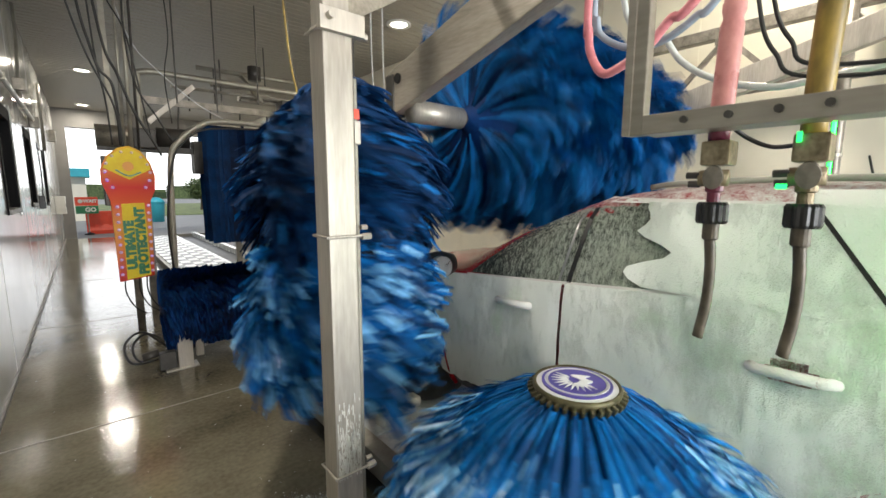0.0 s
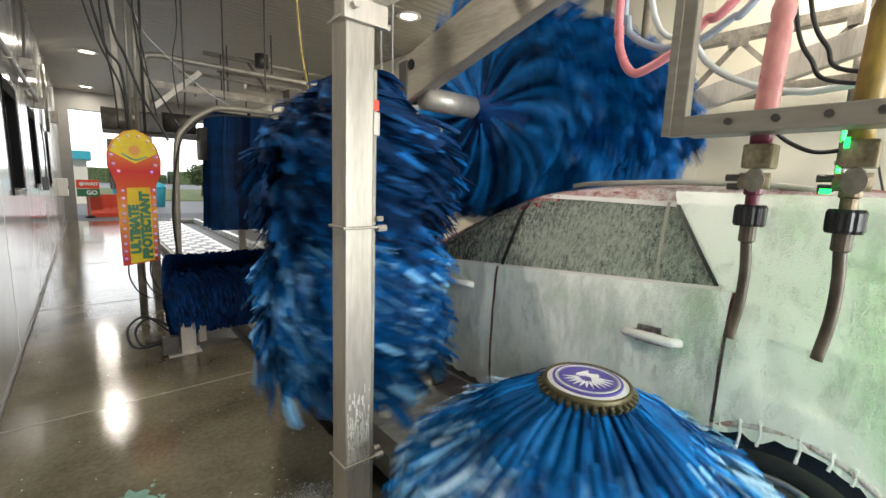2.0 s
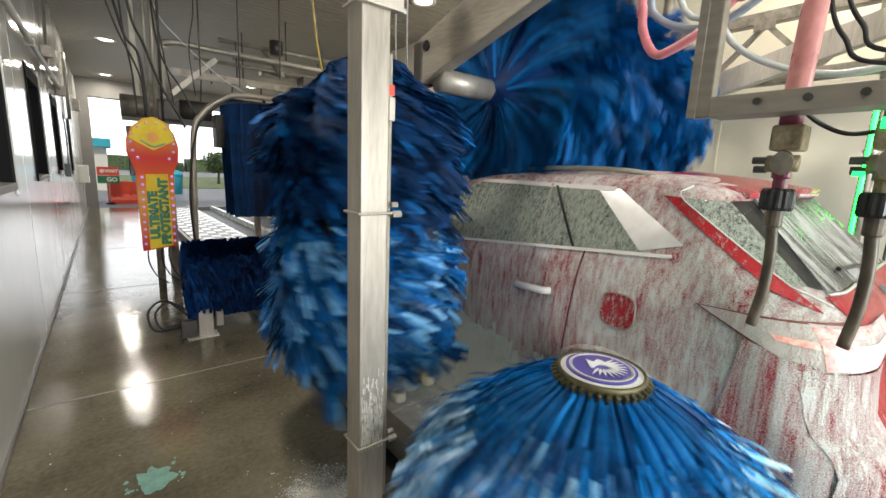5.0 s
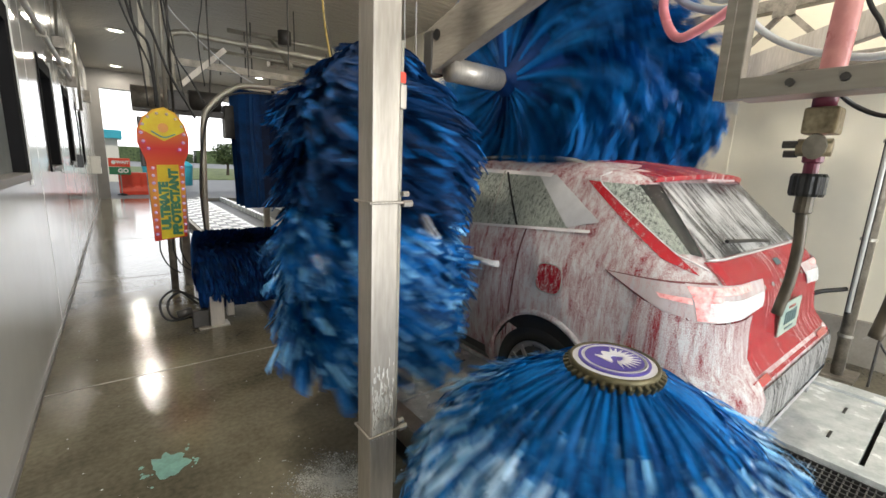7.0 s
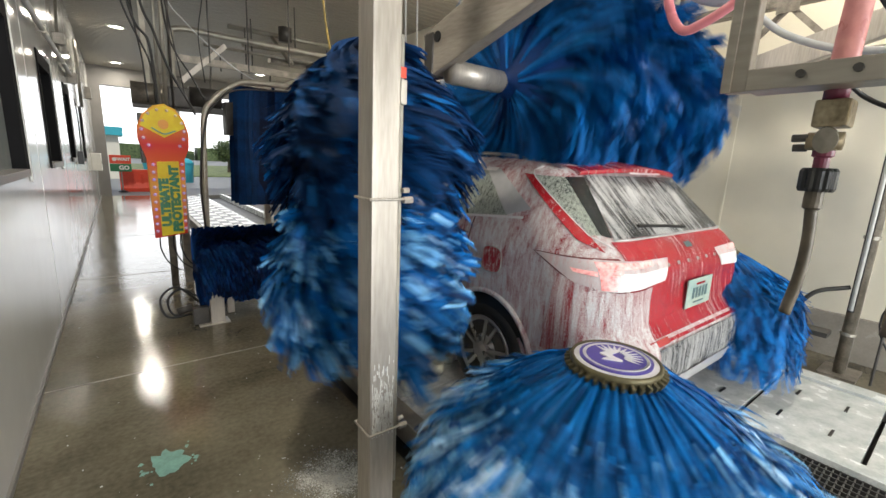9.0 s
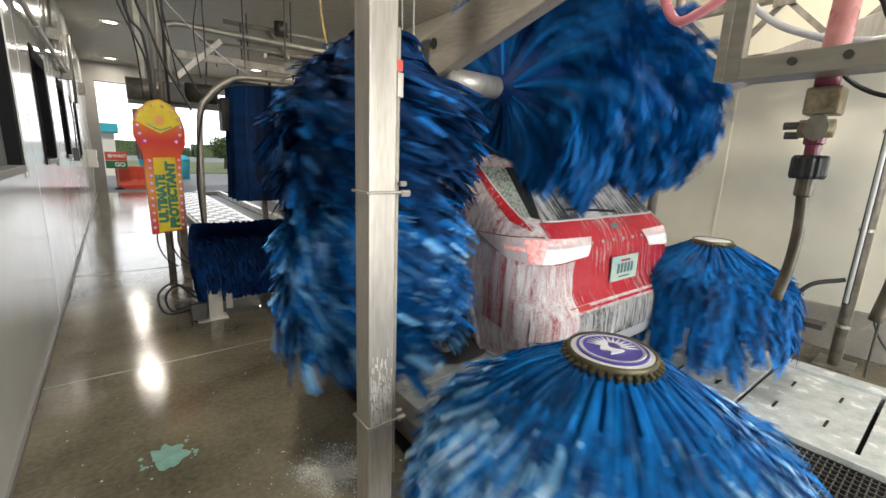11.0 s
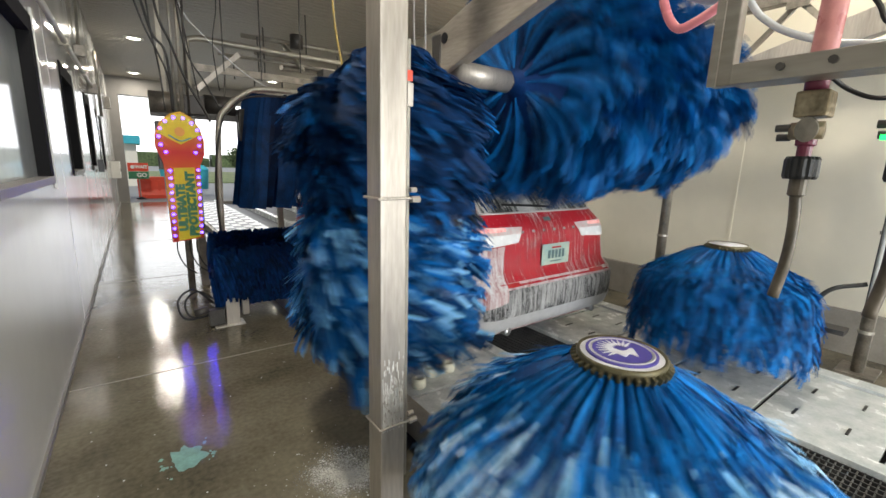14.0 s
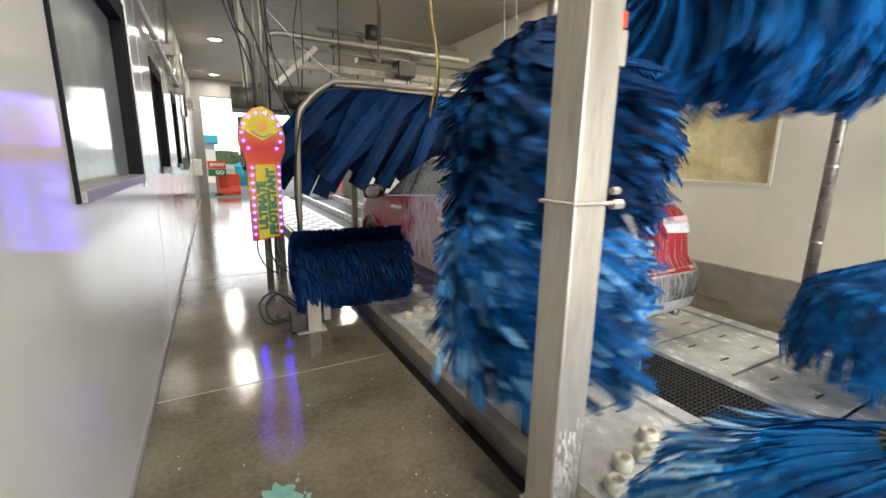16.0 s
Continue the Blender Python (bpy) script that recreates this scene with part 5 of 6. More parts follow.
    cable([(1.95, 4.5, 4.19), (2.05, 4.5, 2.94), (2.08, 4.5, 2.68), (2.14, 4.5, 2.3), (2.1, 4.55, 1.9)], 0.009, YELLOW_HOSE, "yellow cable hanging from the ceiling")
    cable([(1.99, 4.55, 4.19), (2.08, 4.55, 2.94), (2.12, 4.55, 2.68), (2.18, 4.55, 2.3), (2.15, 4.55, 1.9)], 0.009, RUBBER)
    for pts, r in (([(0.48, 6.2, 4.19), (0.58, 6.2, 3.5), (0.72, 6.3, 2.95), (0.90, 6.4, 2.5), (0.93, 6.5, 2.1)], 0.010),
                   ([(1.10, 6.6, 4.19), (1.06, 6.6, 3.4), (1.12, 6.6, 2.8), (1.30, 6.6, 2.45), (1.42, 6.6, 2.2)], 0.010),
                   ([(0.98, 6.5, 4.19), (0.90, 6.5, 3.7), (1.06, 6.5, 3.3), (1.16, 6.6, 2.7), (1.22, 6.6, 2.25)], 0.008),
                   ([(1.5, 7.0, 4.19), (1.53, 7.0, 3.5), (1.46, 7.0, 3.0), (1.5, 7.0, 2.45)], 0.007)):
        cable(pts, r)
    for k, (x, y, z) in enumerate(((1.62, 7.3, 2.75), (2.12, 7.4, 2.7), (2.62, 7.2, 2.85))):
        tagged(link("hanger_rod", tube([(x, y, z), (x + 0.01, y, TOP - 0.002)], 0.010, sides=6), DARK_METAL), "thin dark hanger rod above the lane", "rod", "hanger rods")
    for x, z in ((3.5, 2.9), (3.67, 2.8)):
        cable([(x, 5.5, 4.19), (x, 5.5, 3.4), (x + 0.02, 5.5, z)], 0.010, CLEAR_HOSE, "pale cord hanging from the ceiling")


# ---- fittings on the walls ----
def wall_fittings():
    def pipe(pts, r=0.02, m=GALV, label="grey conduit run clipped to the wall"):
        tagged(link("wall_conduit", tube(pts, r, sides=10), m, smooth=True), label, "conduit", "wall conduits")

    pipe([(0.05, -2, 2.74), (0.05, 10.9, 2.74)], 0.028)
    pipe([(0.04, 9.3, 4.19), (0.04, 9.2, 3.6), (0.04, 8.6, 2.85), (0.04, 8.6, 2.77)], 0.02)
    pipe([(0.05, 12.9, 3.7), (0.05, 12.6, 3.7), (0.05, 12.5, 3.5), (0.05, 12.5, 2.4)], 0.03)
    for y in (3.0, 4.9, 6.8, 8.8, 10.6):
        tagged(link("pipe_clip", box(0.0, 0.085, y, y + 0.03, 2.70, 2.78), GALV, bevel=0.004), "grey pipe clip screwed to the wall", "clip", "pipe clips")
    for y, z, s in ((8.5, 2.9, 0.12), (10.3, 2.62, 0.14), (16.2, 2.9, 0.25)):
        b = thing("junction_box", (0.0, y, z), "small grey junction box on the wall", "box", "junction boxes")
        part("body", box(0.0, 0.12, 0, s, 0, s * 1.2), STEEL_DIRTY, b, bevel=0.006)
        part("lid", box(0.12, 0.128, 0.01, s - 0.01, 0.01, s * 1.2 - 0.01), GALV, b)
    b = thing("control_box", (0.0, 15.2, 1.0), "white control box on the wall near the exit", "box")
    part("body", box(0.0, 0.2, 0, 0.4, 0, 0.45), WHITE_PL, b, bevel=0.01)
    part("latch", box(0.2, 0.215, 0.02, 0.06, 0.18, 0.26), BLACK, b)
    b = thing("wall_phone", (0.0, 10.35, 1.3), "dark handset box beside the window", "box")
    part("body", box(0.0, 0.08, 0, 0.12, 0, 0.22), BLACK, b, bevel=0.01)
    part("cord", tube(arc([(0.05, 0.1, 0.2), (0.06, 0.15, 0.6), (0.04, 0.3, 1.1)], 6), 0.01, sides=6), RUBBER, b)


def floor_marks():
    def blot(name, label, x, y, r, material, seed, n=26, sx=1.0, sy=1.0):
        rnd = random.Random(seed)
        bm = bmesh.new()
        for lay, (cx, cy, cr) in enumerate([(0, 0, 1)] + [(rnd.choice((-1, 1)) * rnd.uniform(1.0, 1.6), rnd.uniform(-1.5, 1.5), rnd.uniform(0.04, 0.16)) for _ in range(12)]):
            vs = []
            for k in range(n):
                a = 2 * math.pi * k / n
                q = r * cr * (1 + 0.7 * noise.noise(Vector((math.cos(a) * 2 + seed, math.sin(a) * 2, cx))))
                vs.append(bm.verts.new((sx * (r * cx + q * math.cos(a)), sy * (r * cy + q * math.sin(a)), 0.003 + 0.0004 * lay)))
            bm.faces.new(vs)
        ob = tagged(link(name, bm, material), label, "stain", kind="structure")
        ob.location = (x, y, 0.001)

    blot("paint_stain", "teal paint stain on the wet concrete", 0.612, 3.08, 0.085, TEAL, 2, sx=0.9, sy=1.2)
    film = tagged(link("suds_patch", bmesh.new(), FILM), "thin white suds spreading over the wet floor", "suds", kind="structure")
    film.data.from_pydata([(0.42 * math.cos(0.3 * k), 0.42 * math.sin(0.3 * k), 0) for k in range(21)], [], [tuple(range(21))])
    film.location = (1.27, 2.50, 0.003)
    rnd = random.Random(6)
    bm = bmesh.new()
    for k in range(260):
        x, y = 1.36 - abs(rnd.gauss(0, 0.17)), 2.52 + rnd.gauss(0, 0.14)
        if x > 1.6:
            continue
        r = rnd.uniform(0.001, 0.0045) * (1.3 - abs(x - 1.3))
        vs = [bm.verts.new((x + r * math.cos(a), y + r * math.sin(a), 0.004)) for a in (0, 1.05, 2.1, 3.14, 4.2, 5.2)]
        bm.faces.new(vs)
    for k in range(90):
        x, y, r = rnd.uniform(0.1, 1.6), rnd.uniform(2.2, 7), rnd.uniform(0.002, 0.006)
        vs = [bm.verts.new((x + r * math.cos(a), y + r * math.sin(a), 0.004)) for a in (0, 1.05, 2.1, 3.14, 4.2, 5.2)]
        bm.faces.new(vs)
    tagged(link("soap_spots", bm, CLEAR_HOSE), "white suds and flecks on the wet floor", "suds", kind="stuff")
    for k, y in enumerate((4.25, 7.3, 10.4, 13.5)):
        tagged(link("floor_joint", box(0.015, 1.62, y, y + 0.012, 0.0, 0.003), KERB), kind="structure")


# ---- car ----
FOAM_SOAP = foam_mat("white_and_green_soap_foam", (0.60, 0.62, 0.58), (0.62, 0.88, 0.60), (0.88, 0.90, 0.88), 0.74, blots=0.7, tint_y=(-0.20, 1.60), edge=0.24)
HANDLE_FOAM = foam_mat("door_handle_with_foam", RED_PAINT, (0.82, 0.80, 0.79), (0.75, 0.70, 0.70), 0.80)
LEVELS = ((0.26, 0.84, 0.10, 4.45, 0.25, 0.40), (0.34, 0.90, 0.03, 4.55, 0.25, 0.45), (0.46, 0.925, 0.0, 4.59, 0.25, 0.5), (0.62, 0.93, 0.0, 4.59, 0.25, 0.5),
          (0.68, 0.93, 0.03, 4.58, 0.25, 0.5), (0.74, 0.93, 0.10, 4.57, 0.26, 0.5), (0.90, 0.928, 0.12, 4.50, 0.28, 0.5), (1.00, 0.92, 0.12, 4.36, 0.3, 0.5),
          (1.045, 0.918, 0.13, 3.9, 0.3, 0.5), (1.10, 0.912, 0.155, 3.42, 0.3, 0.4), (1.15, 0.90, 0.19, 3.30, 0.31, 0.38), (1.20, 0.885, 0.245, 3.20, 0.32, 0.35), (1.35, 0.83, 0.40, 2.90, 0.30, 0.3),
          (1.48, 0.775, 0.53, 2.62, 0.28, 0.3), (1.535, 0.75, 0.585, 2.50, 0.26, 0.3), (1.565, 0.735, 0.61, 2.42, 0.25, 0.3), (1.60, 0.69, 0.67, 2.28, 0.25, 0.3), (1.635, 0.62, 0.82, 2.1, 0.28, 0.4), (1.665, 0.40, 1.15, 1.7, 0.3, 0.3))
ZS = [v[0] for v in LEVELS]


def level(z):
    return [float(np.interp(z, ZS, [v[i] for v in LEVELS])) for i in range(1, 6)]


def side_point(y, z, side, off=0.004):
    w, yr, yf, rr, rf = level(z)
    x = w
    if y < yr + rr:
        x = w - rr + math.sqrt(max(0, rr * rr - (yr + rr - y) ** 2))
    if y > yf - rf:
        x = w - rf + math.sqrt(max(0, rf * rf - (y - yf + rf) ** 2))
    return Vector((side * (x + off), y, z))


def rear_point(x, z, off=0.004):
    w, yr, yf, rr, rf = level(z)
    d = max(0, abs(x) - (w - rr))
    return Vector((x, yr + rr - math.sqrt(max(0, rr * rr - d * d)) - off, z))


def patch(corners, fn, n=10, m=10, thick=0.004):
    """A curved panel over four corners (a, z), laid on the body by fn."""
    bm = bmesh.new()
    g = []
    for i in range(n + 1):
        row = []
        for j in range(m + 1):
            u, v = i / n, j / m
            c = [(1 - u) * (1 - v), u * (1 - v), u * v, (1 - u) * v]
            a = sum(k * q[0] for k, q in zip(c, corners))
            z = sum(k * q[1] for k, q in zip(c, corners))
            row.append(bm.verts.new(fn(a, z)))
        g.append(row)
    for i in range(n):
        for j in range(m):
            bm.faces.new((g[i][j], g[i + 1][j], g[i + 1][j + 1], g[i][j + 1]))
    return bm


def car():
    c = thing("car", (3.33, -0.55, 0.01), "red suv with soap foam riding the conveyor", "car")
    bm = bmesh.new()
    rings = []
    for z, w, yr, yf, rr, rf in LEVELS:
        pts = []
        for k in range(8):
            a = math.pi * 0.5 * k / 7
            pts.append((-(w - rr) * (1 - 0) - rr * math.sin(a), yr + rr - rr * math.cos(a)))
        for k in range(1, 20):
            pts.append((-w, yr + rr + (yf - rf - yr - rr) * k / 20))
        for k in range(8):
            a = math.pi * 0.5 * k / 7
            pts.append((-(w - rf) - rf * math.cos(a), yf - rf + rf * math.sin(a)))
        pts += [(-x, y) for x, y in pts[::-1]]
        rings.append([bm.verts.new((x, y, z)) for x, y in pts])
    n = len(rings[0])
    for a, b in zip(rings, rings[1:]):
        for k in range(n):
            bm.faces.new((a[k], b[k], b[(k + 1) % n], a[(k + 1) % n]))
    bm.faces.new(rings[-1])
    bm.faces.new(rings[0][::-1])
    bmesh.ops.recalc_face_normals(bm, faces=bm.faces)
    part("body", bm, CAR_BODY, c, "red bodywork streaked with foam", smooth=True)
    R = rear_point
    part("tailgate", patch([(-0.74, 0.66), (0.74, 0.66), (0.72, 1.20), (-0.72, 1.20)], lambda a, z: R(a, z, 0.006), 20, 10), CAR_REAR, c, "red tailgate with running suds", smooth=True)
    part("rear_glass", patch([(-0.69, 1.215), (0.69, 1.215), (0.57, 1.545), (-0.57, 1.545)], lambda a, z: R(a, z, 0.008), 24, 10), GLASS_REAR, c, "dark rear window with drips", smooth=True)
    part("glass_edge", tube([R(-0.70 + 0.10 * k, 1.207, 0.010) for k in range(15)], 0.007, sides=6), SILVER, c, "pale lower edge of the rear window", smooth=True)
    # roof spoiler: a curved slab that overhangs the glass
    bm = bmesh.new()
    rows = []
    for k in range(17):
        x = -0.60 + 1.2 * k / 16
        q = (x / 0.60) ** 2
        back, lip = 0.50 + 0.10 * q, 1.598 - 0.030 * q
        rows.append([bm.verts.new(p) for p in ((x, 1.05, 1.672 - 0.045 * q), (x, 0.75, 1.640 - 0.036 * q), (x, back, lip), (x, back + 0.006, lip - 0.026), (x, back + 0.12, lip - 0.034), (x, 0.85, 1.58))])
    for a, b in zip(rows, rows[1:]):
        for k in range(6):
            bm.faces.new((a[k], a[(k + 1) % 6], b[(k + 1) % 6], b[k]))
    bm.faces.new(rows[0][::-1])
    bm.faces.new(rows[-1])
    bmesh.ops.recalc_face_normals(bm, faces=bm.faces)
    part("spoiler", bm, CAR_REAR, c, "red roof spoiler over the rear window", smooth=True, bevel=0.004)
    part("brake_lamp", box(-0.20, 0.20, 0.512, 0.530, 1.560, 1.572), TAIL_CLEAR, c, "pale high brake lamp under the spoiler")
    part("wiper", tube([R(0.12, 1.24, 0.02), R(-0.1, 1.255, 0.022), R(-0.42, 1.27, 0.02)], 0.010, sides=6), BLACK, c)
    part("rear_bumper", patch([(-0.90, 0.42), (0.90, 0.42), (0.91, 0.645), (-0.91, 0.645)], lambda a, z: R(a, z, 0.012), 24, 5), BUMPER, c, "dark grey lower bumper with suds", smooth=True)
    part("valance", patch([(-0.80, 0.31), (0.80, 0.31), (0.86, 0.43), (-0.86, 0.43)], lambda a, z: R(a, z, 0.02), 24, 4), SILVER, c, "silver lower valance", smooth=True)
    for x in (-0.55, 0.55):
        part("exhaust", tube([(x, 0.02, 0.30), (x, -0.02 + 0.05, 0.30), (x, 0.2, 0.30)], 0.035, sides=14), ALLOY, c, smooth=True)
        part("reflector", patch([(x - 0.1, 0.66), (x + 0.1, 0.66), (x + 0.1, 0.69), (x - 0.1, 0.69)], lambda a, z: R(a, z, 0.012), 4, 1), TAIL_RED, c)
    np_ = part("number_plate", box(-0.175, 0.175, -0.008, 0.0, -0.09, 0.09), PLATE_BLUE, c, "pale blue-green number plate with dark bars", bevel=0.002)
    np_.location = R(0.04, 0.86, 0.022)
    for k in range(5):
        part("bar", box(-0.10 + k * 0.045, -0.072 + k * 0.045, -0.0105, -0.0085, -0.035, 0.035), INK, np_)
    part("bar", box(-0.06, 0.06, -0.0105, -0.0085, 0.05, 0.064), TAIL_RED, np_)
    part("bar", box(-0.07, 0.07, -0.0105, -0.0085, -0.066, -0.055), INK, np_)
    part("badge", patch([(-0.045, 1.135), (0.045, 1.135), (0.045, 1.165), (-0.045, 1.165)], lambda a, z: R(a, z, 0.012), 4, 2), INK, c)
    for k in range(6):
        part("bar", patch([(-0.36 + k * 0.13, 1.055), (-0.325 + k * 0.13, 1.055), (-0.325 + k * 0.13, 1.075), (-0.36 + k * 0.13, 1.075)], lambda a, z: R(a, z, 0.011), 2, 1), ALLOY, c)
    for s in (-1, 1):
        S = lambda off: (lambda a, z: side_point(a, z, s, off))
        part("front_window", patch([(2.43, 1.140), (3.10, 1.10), (2.62, 1.49), (2.38, 1.57)], S(0.006)), GLASS_DARK, c, "dark side window streaked with suds", smooth=True)
        part("rear_window", patch([(1.24, 1.245), (2.36, 1.145), (2.31, 1.578), (1.36, 1.565)], S(0.006)), GLASS_DARK, c, "dark side window streaked with suds", smooth=True)
        part("quarter_window", patch([(0.92, 1.275), (1.19, 1.25), (1.31, 1.555), (1.24, 1.55)], S(0.006)), GLASS_DARK, c, "dark quarter window streaked with suds", smooth=True)
        part("pillar", patch([(2.355, 1.145), (2.435, 1.138), (2.385, 1.572), (2.305, 1.580)], S(0.005), 2, 8), GLASS_DARK, c, "dark door pillar", smooth=True)
        part("pillar", patch([(1.185, 1.25), (1.245, 1.24), (1.365, 1.568), (1.305, 1.558)], S(0.005), 2, 8), GLASS_DARK, c, "dark door pillar", smooth=True)
        part("tailgate_edge", patch([(0.26, 1.15), (0.41, 1.205), (0.90, 1.54), (0.815, 1.535)], S(0.006), 14, 14), CAR_CLEAN, c, "rinsed red band beside the tailgate seam", smooth=True)
        part("quarter_glass", patch([(0.29, 1.218), (0.33, 1.230), (0.65, 1.53), (0.595, 1.535)], S(0.008), 10, 14), GLASS_CLEAN, c, "dark glass wedge beside the rear window", smooth=True)
        part("quarter_panel", patch([(0.33, 1.230), (0.372, 1.228), (0.82, 1.535), (0.65, 1.53)], S(0.007), 8, 14), GLASS_DARK, c, "dark wedge frosted with foam", smooth=True)
        part("tailgate_seam", tube([side_point(y, z, s, 0.009) for y, z in ((0.25, 1.172), (0.29, 1.192), (0.37, 1.228), (0.52, 1.33), (0.67, 1.432), (0.80, 1.520), (0.825, 1.545), (0.83, 1.565), (0.80, 1.59))], 0.0035, sides=6), HANDLE_FOAM, c, "foam-filled tailgate seam", smooth=True)
        part("pillar_trim", patch([(0.745, 1.33), (0.93, 1.278), (1.24, 1.55), (1.12, 1.56)], S(0.008)), SILVER, c, "pale pillar trim", smooth=True)
        part("belt_trim", patch([(0.78, 1.268), (3.12, 1.078), (3.12, 1.094), (0.78, 1.284)], S(0.012), 24, 1), HANDLE_FOAM, c, "trim strip under foam")
        part("roof_trim", patch([(1.15, 1.545), (2.45, 1.56), (2.42, 1.583), (1.14, 1.568)], S(0.010), 16, 1), HANDLE_FOAM, c)
        for y0, y1 in ((1.20, 1.212), (2.404, 2.416), (3.16, 3.12)):
            part("door_gap", patch([(y0 + 0.06, 0.55), (y0 + 0.07, 0.55), (y1, 1.07 + 0.08 * (3.3 - y0)), (y0, 1.07 + 0.08 * (3.3 - y0))], S(0.003), 1, 12), LAMP_EDGE, c)
        part("window_post", patch([(2.375, 1.15), (2.400, 1.148), (2.35, 1.578), (2.325, 1.58)], S(0.012), 1, 8), BLACK, c)
        part("window_post", patch([(2.435, 1.143), (2.45, 1.142), (2.40, 1.572), (2.385, 1.574)], S(0.012), 1, 8), ALLOY, c)
        part("window_post", patch([(1.258, 1.25), (1.275, 1.248), (1.502, 1.56), (1.485, 1.56)], S(0.030), 1, 8), BLACK, c)
        part("window_post", patch([(1.50, 1.23), (1.515, 1.228), (1.55, 1.57), (1.535, 1.57)], S(0.012), 1, 8), CASING, c)
        for y in (1.48, 2.72):
            part("door_handle", tube([side_point(y - 0.12, 0.985, s, 0.01), side_point(y - 0.09, 0.988, s, 0.045), side_point(y + 0.09, 0.982, s, 0.045), side_point(y + 0.12, 0.978, s, 0.01)], 0.021, sides=8), HANDLE_FOAM, c, smooth=True)
        if s < 0:
            bm = bmesh.new()
            vs = [bm.verts.new(side_point(0.97 + 0.085 * math.copysign(abs(math.cos(a)) ** 0.6, math.cos(a)), 0.985 + 0.08 * math.copysign(abs(math.sin(a)) ** 0.6, math.sin(a)), s, 0.010)) for a in (2 * math.pi * k / 28 for k in range(28))]
            bm.faces.new(vs)
            part("fuel_flap", bm, CAR_FLAP, c, "round-cornered red fuel flap")
            edge = [side_point(0.97 + 0.088 * math.copysign(abs(math.cos(a)) ** 0.6, math.cos(a)), 0.985 + 0.083 * math.copysign(abs(math.sin(a)) ** 0.6, math.sin(a)), s, 0.009) for a in (2 * math.pi * k / 28 for k in range(29))]
            part("flap_seam", tube(edge, 0.003, sides=6), CASING, c)
        part("lamp_seam", patch([(0.14, 0.950), (0.350, 0.975), (0.645, 1.110), (0.17, 1.128)], S(0.007), 10, 6), LAMP_EDGE, c, "dark seam round the tail lamp")
        part("tail_lamp", patch([(0.15, 0.96), (0.34, 0.985), (0.63, 1.108), (0.18, 1.118)], S(0.010), 10, 6), TAIL_CLEAR, c, "tail lamp veiled in foam", smooth=True)
        part("tail_lamp_inner", patch([(s * 0.89, 0.955), (s * 0.40, 0.985), (s * 0.33, 1.105), (s * 0.89, 1.12)], lambda a, z: R(a, z, 0.012), 12, 4), TAIL_CLEAR, c, "tail lamp veiled in foam", smooth=True)
        part("reverse_lens", patch([(s * 0.80, 0.962), (s * 0.41, 0.99), (s * 0.37, 1.055), (s * 0.78, 1.055)], lambda a, z: R(a, z, 0.0145), 12, 4), CLEAR_HOSE, c, "white reversing lamp lens", smooth=True)
        part("tail_light_bar", patch([(0.24, 1.035), (0.36, 1.045), (0.38, 1.065), (0.25, 1.06)], S(0.013), 6, 2), TAIL_LIT, c, "lit red lamp bar")
        part("tail_light_bar", patch([(s * 0.86, 1.075), (s * 0.52, 1.080), (s * 0.52, 1.108), (s * 0.86, 1.108)], lambda a, z: R(a, z, 0.015), 8, 2), TAIL_LIT, c, "lit red lamp bar")
        part("tail_light_bar", patch([(s * 0.86, 0.965), (s * 0.80, 0.968), (s * 0.76, 1.073), (s * 0.86, 1.073)], lambda a, z: R(a, z, 0.015), 4, 4), TAIL_LIT, c, "lit red lamp bar")
        if s < 0:
            part("foam_run", patch([(-0.905, 0.50), (-0.60, 0.56), (-0.55, 0.97), (-0.905, 0.95)], lambda a, z: R(a, z, 0.017), 14, 8), FOAM_RUN, c, "white foam running down below the lamp", smooth=True)
            part("foam_run", patch([(0.14, 0.48), (0.52, 0.56), (0.46, 1.02), (0.14, 0.95)], S(0.007), 10, 8), FOAM_SIDE, c, "white foam running down below the lamp", smooth=True)
        part("sill", patch([(1.45, 0.285), (3.25, 0.285), (3.25, 0.40), (1.45, 0.40)], S(0.008), 12, 2), BLACK, c)
        part("roof_rail", tube(arc([(s * 0.60, 1.02, 1.625), (s * 0.61, 1.15, 1.652), (s * 0.60, 1.5, 1.664), (s * 0.59, 2.0, 1.648), (s * 0.58, 2.15, 1.63)], 6), 0.014, sides=8), CASING, c, smooth=True)
        m = part("wing_mirror", lathe([(0.02, -0.13), (0.09, -0.11), (0.10, 0.02), (0.07, 0.10), (0.01, 0.12)], n=16), BLACK, c, "black wing mirror", smooth=True)
        m.matrix_local = Matrix.Translation((s * 1.03, 3.28, 1.13)) @ Matrix.Rotation(radians(90), 4, "Y") @ Matrix.Diagonal((0.95, 0.85, 1.15, 1))
        part("mirror_glass", tube([(0, -0.080, -0.045), (0, -0.112, -0.045)], 0.078, sides=20), ALLOY, m, "silvered mirror glass")
        for y in (0.98, 3.69):
            bm = bmesh.new()
            pts = [(y + 0.40 * math.cos(a), 0.36 + 0.40 * math.sin(a)) for a in (-0.25 + (math.pi + 0.5) * k / 28 for k in range(29))]
            bm.faces.new([bm.verts.new(side_point(py, max(0.262, pz), s, 0.006)) for py, pz in pts])
            part("wheel_arch", bm, BLACK, c)
            lip = [side_point(y + 0.408 * math.cos(a), max(0.265, 0.36 + 0.408 * math.sin(a)), s, 0.008) for a in (-0.22 + (math.pi + 0.44) * k / 24 for k in range(25))]
            part("arch_trim", tube(lip, 0.018, sides=6), CAR_BODY, c, smooth=True)
    # soap sheets on the flank
    sheets = []
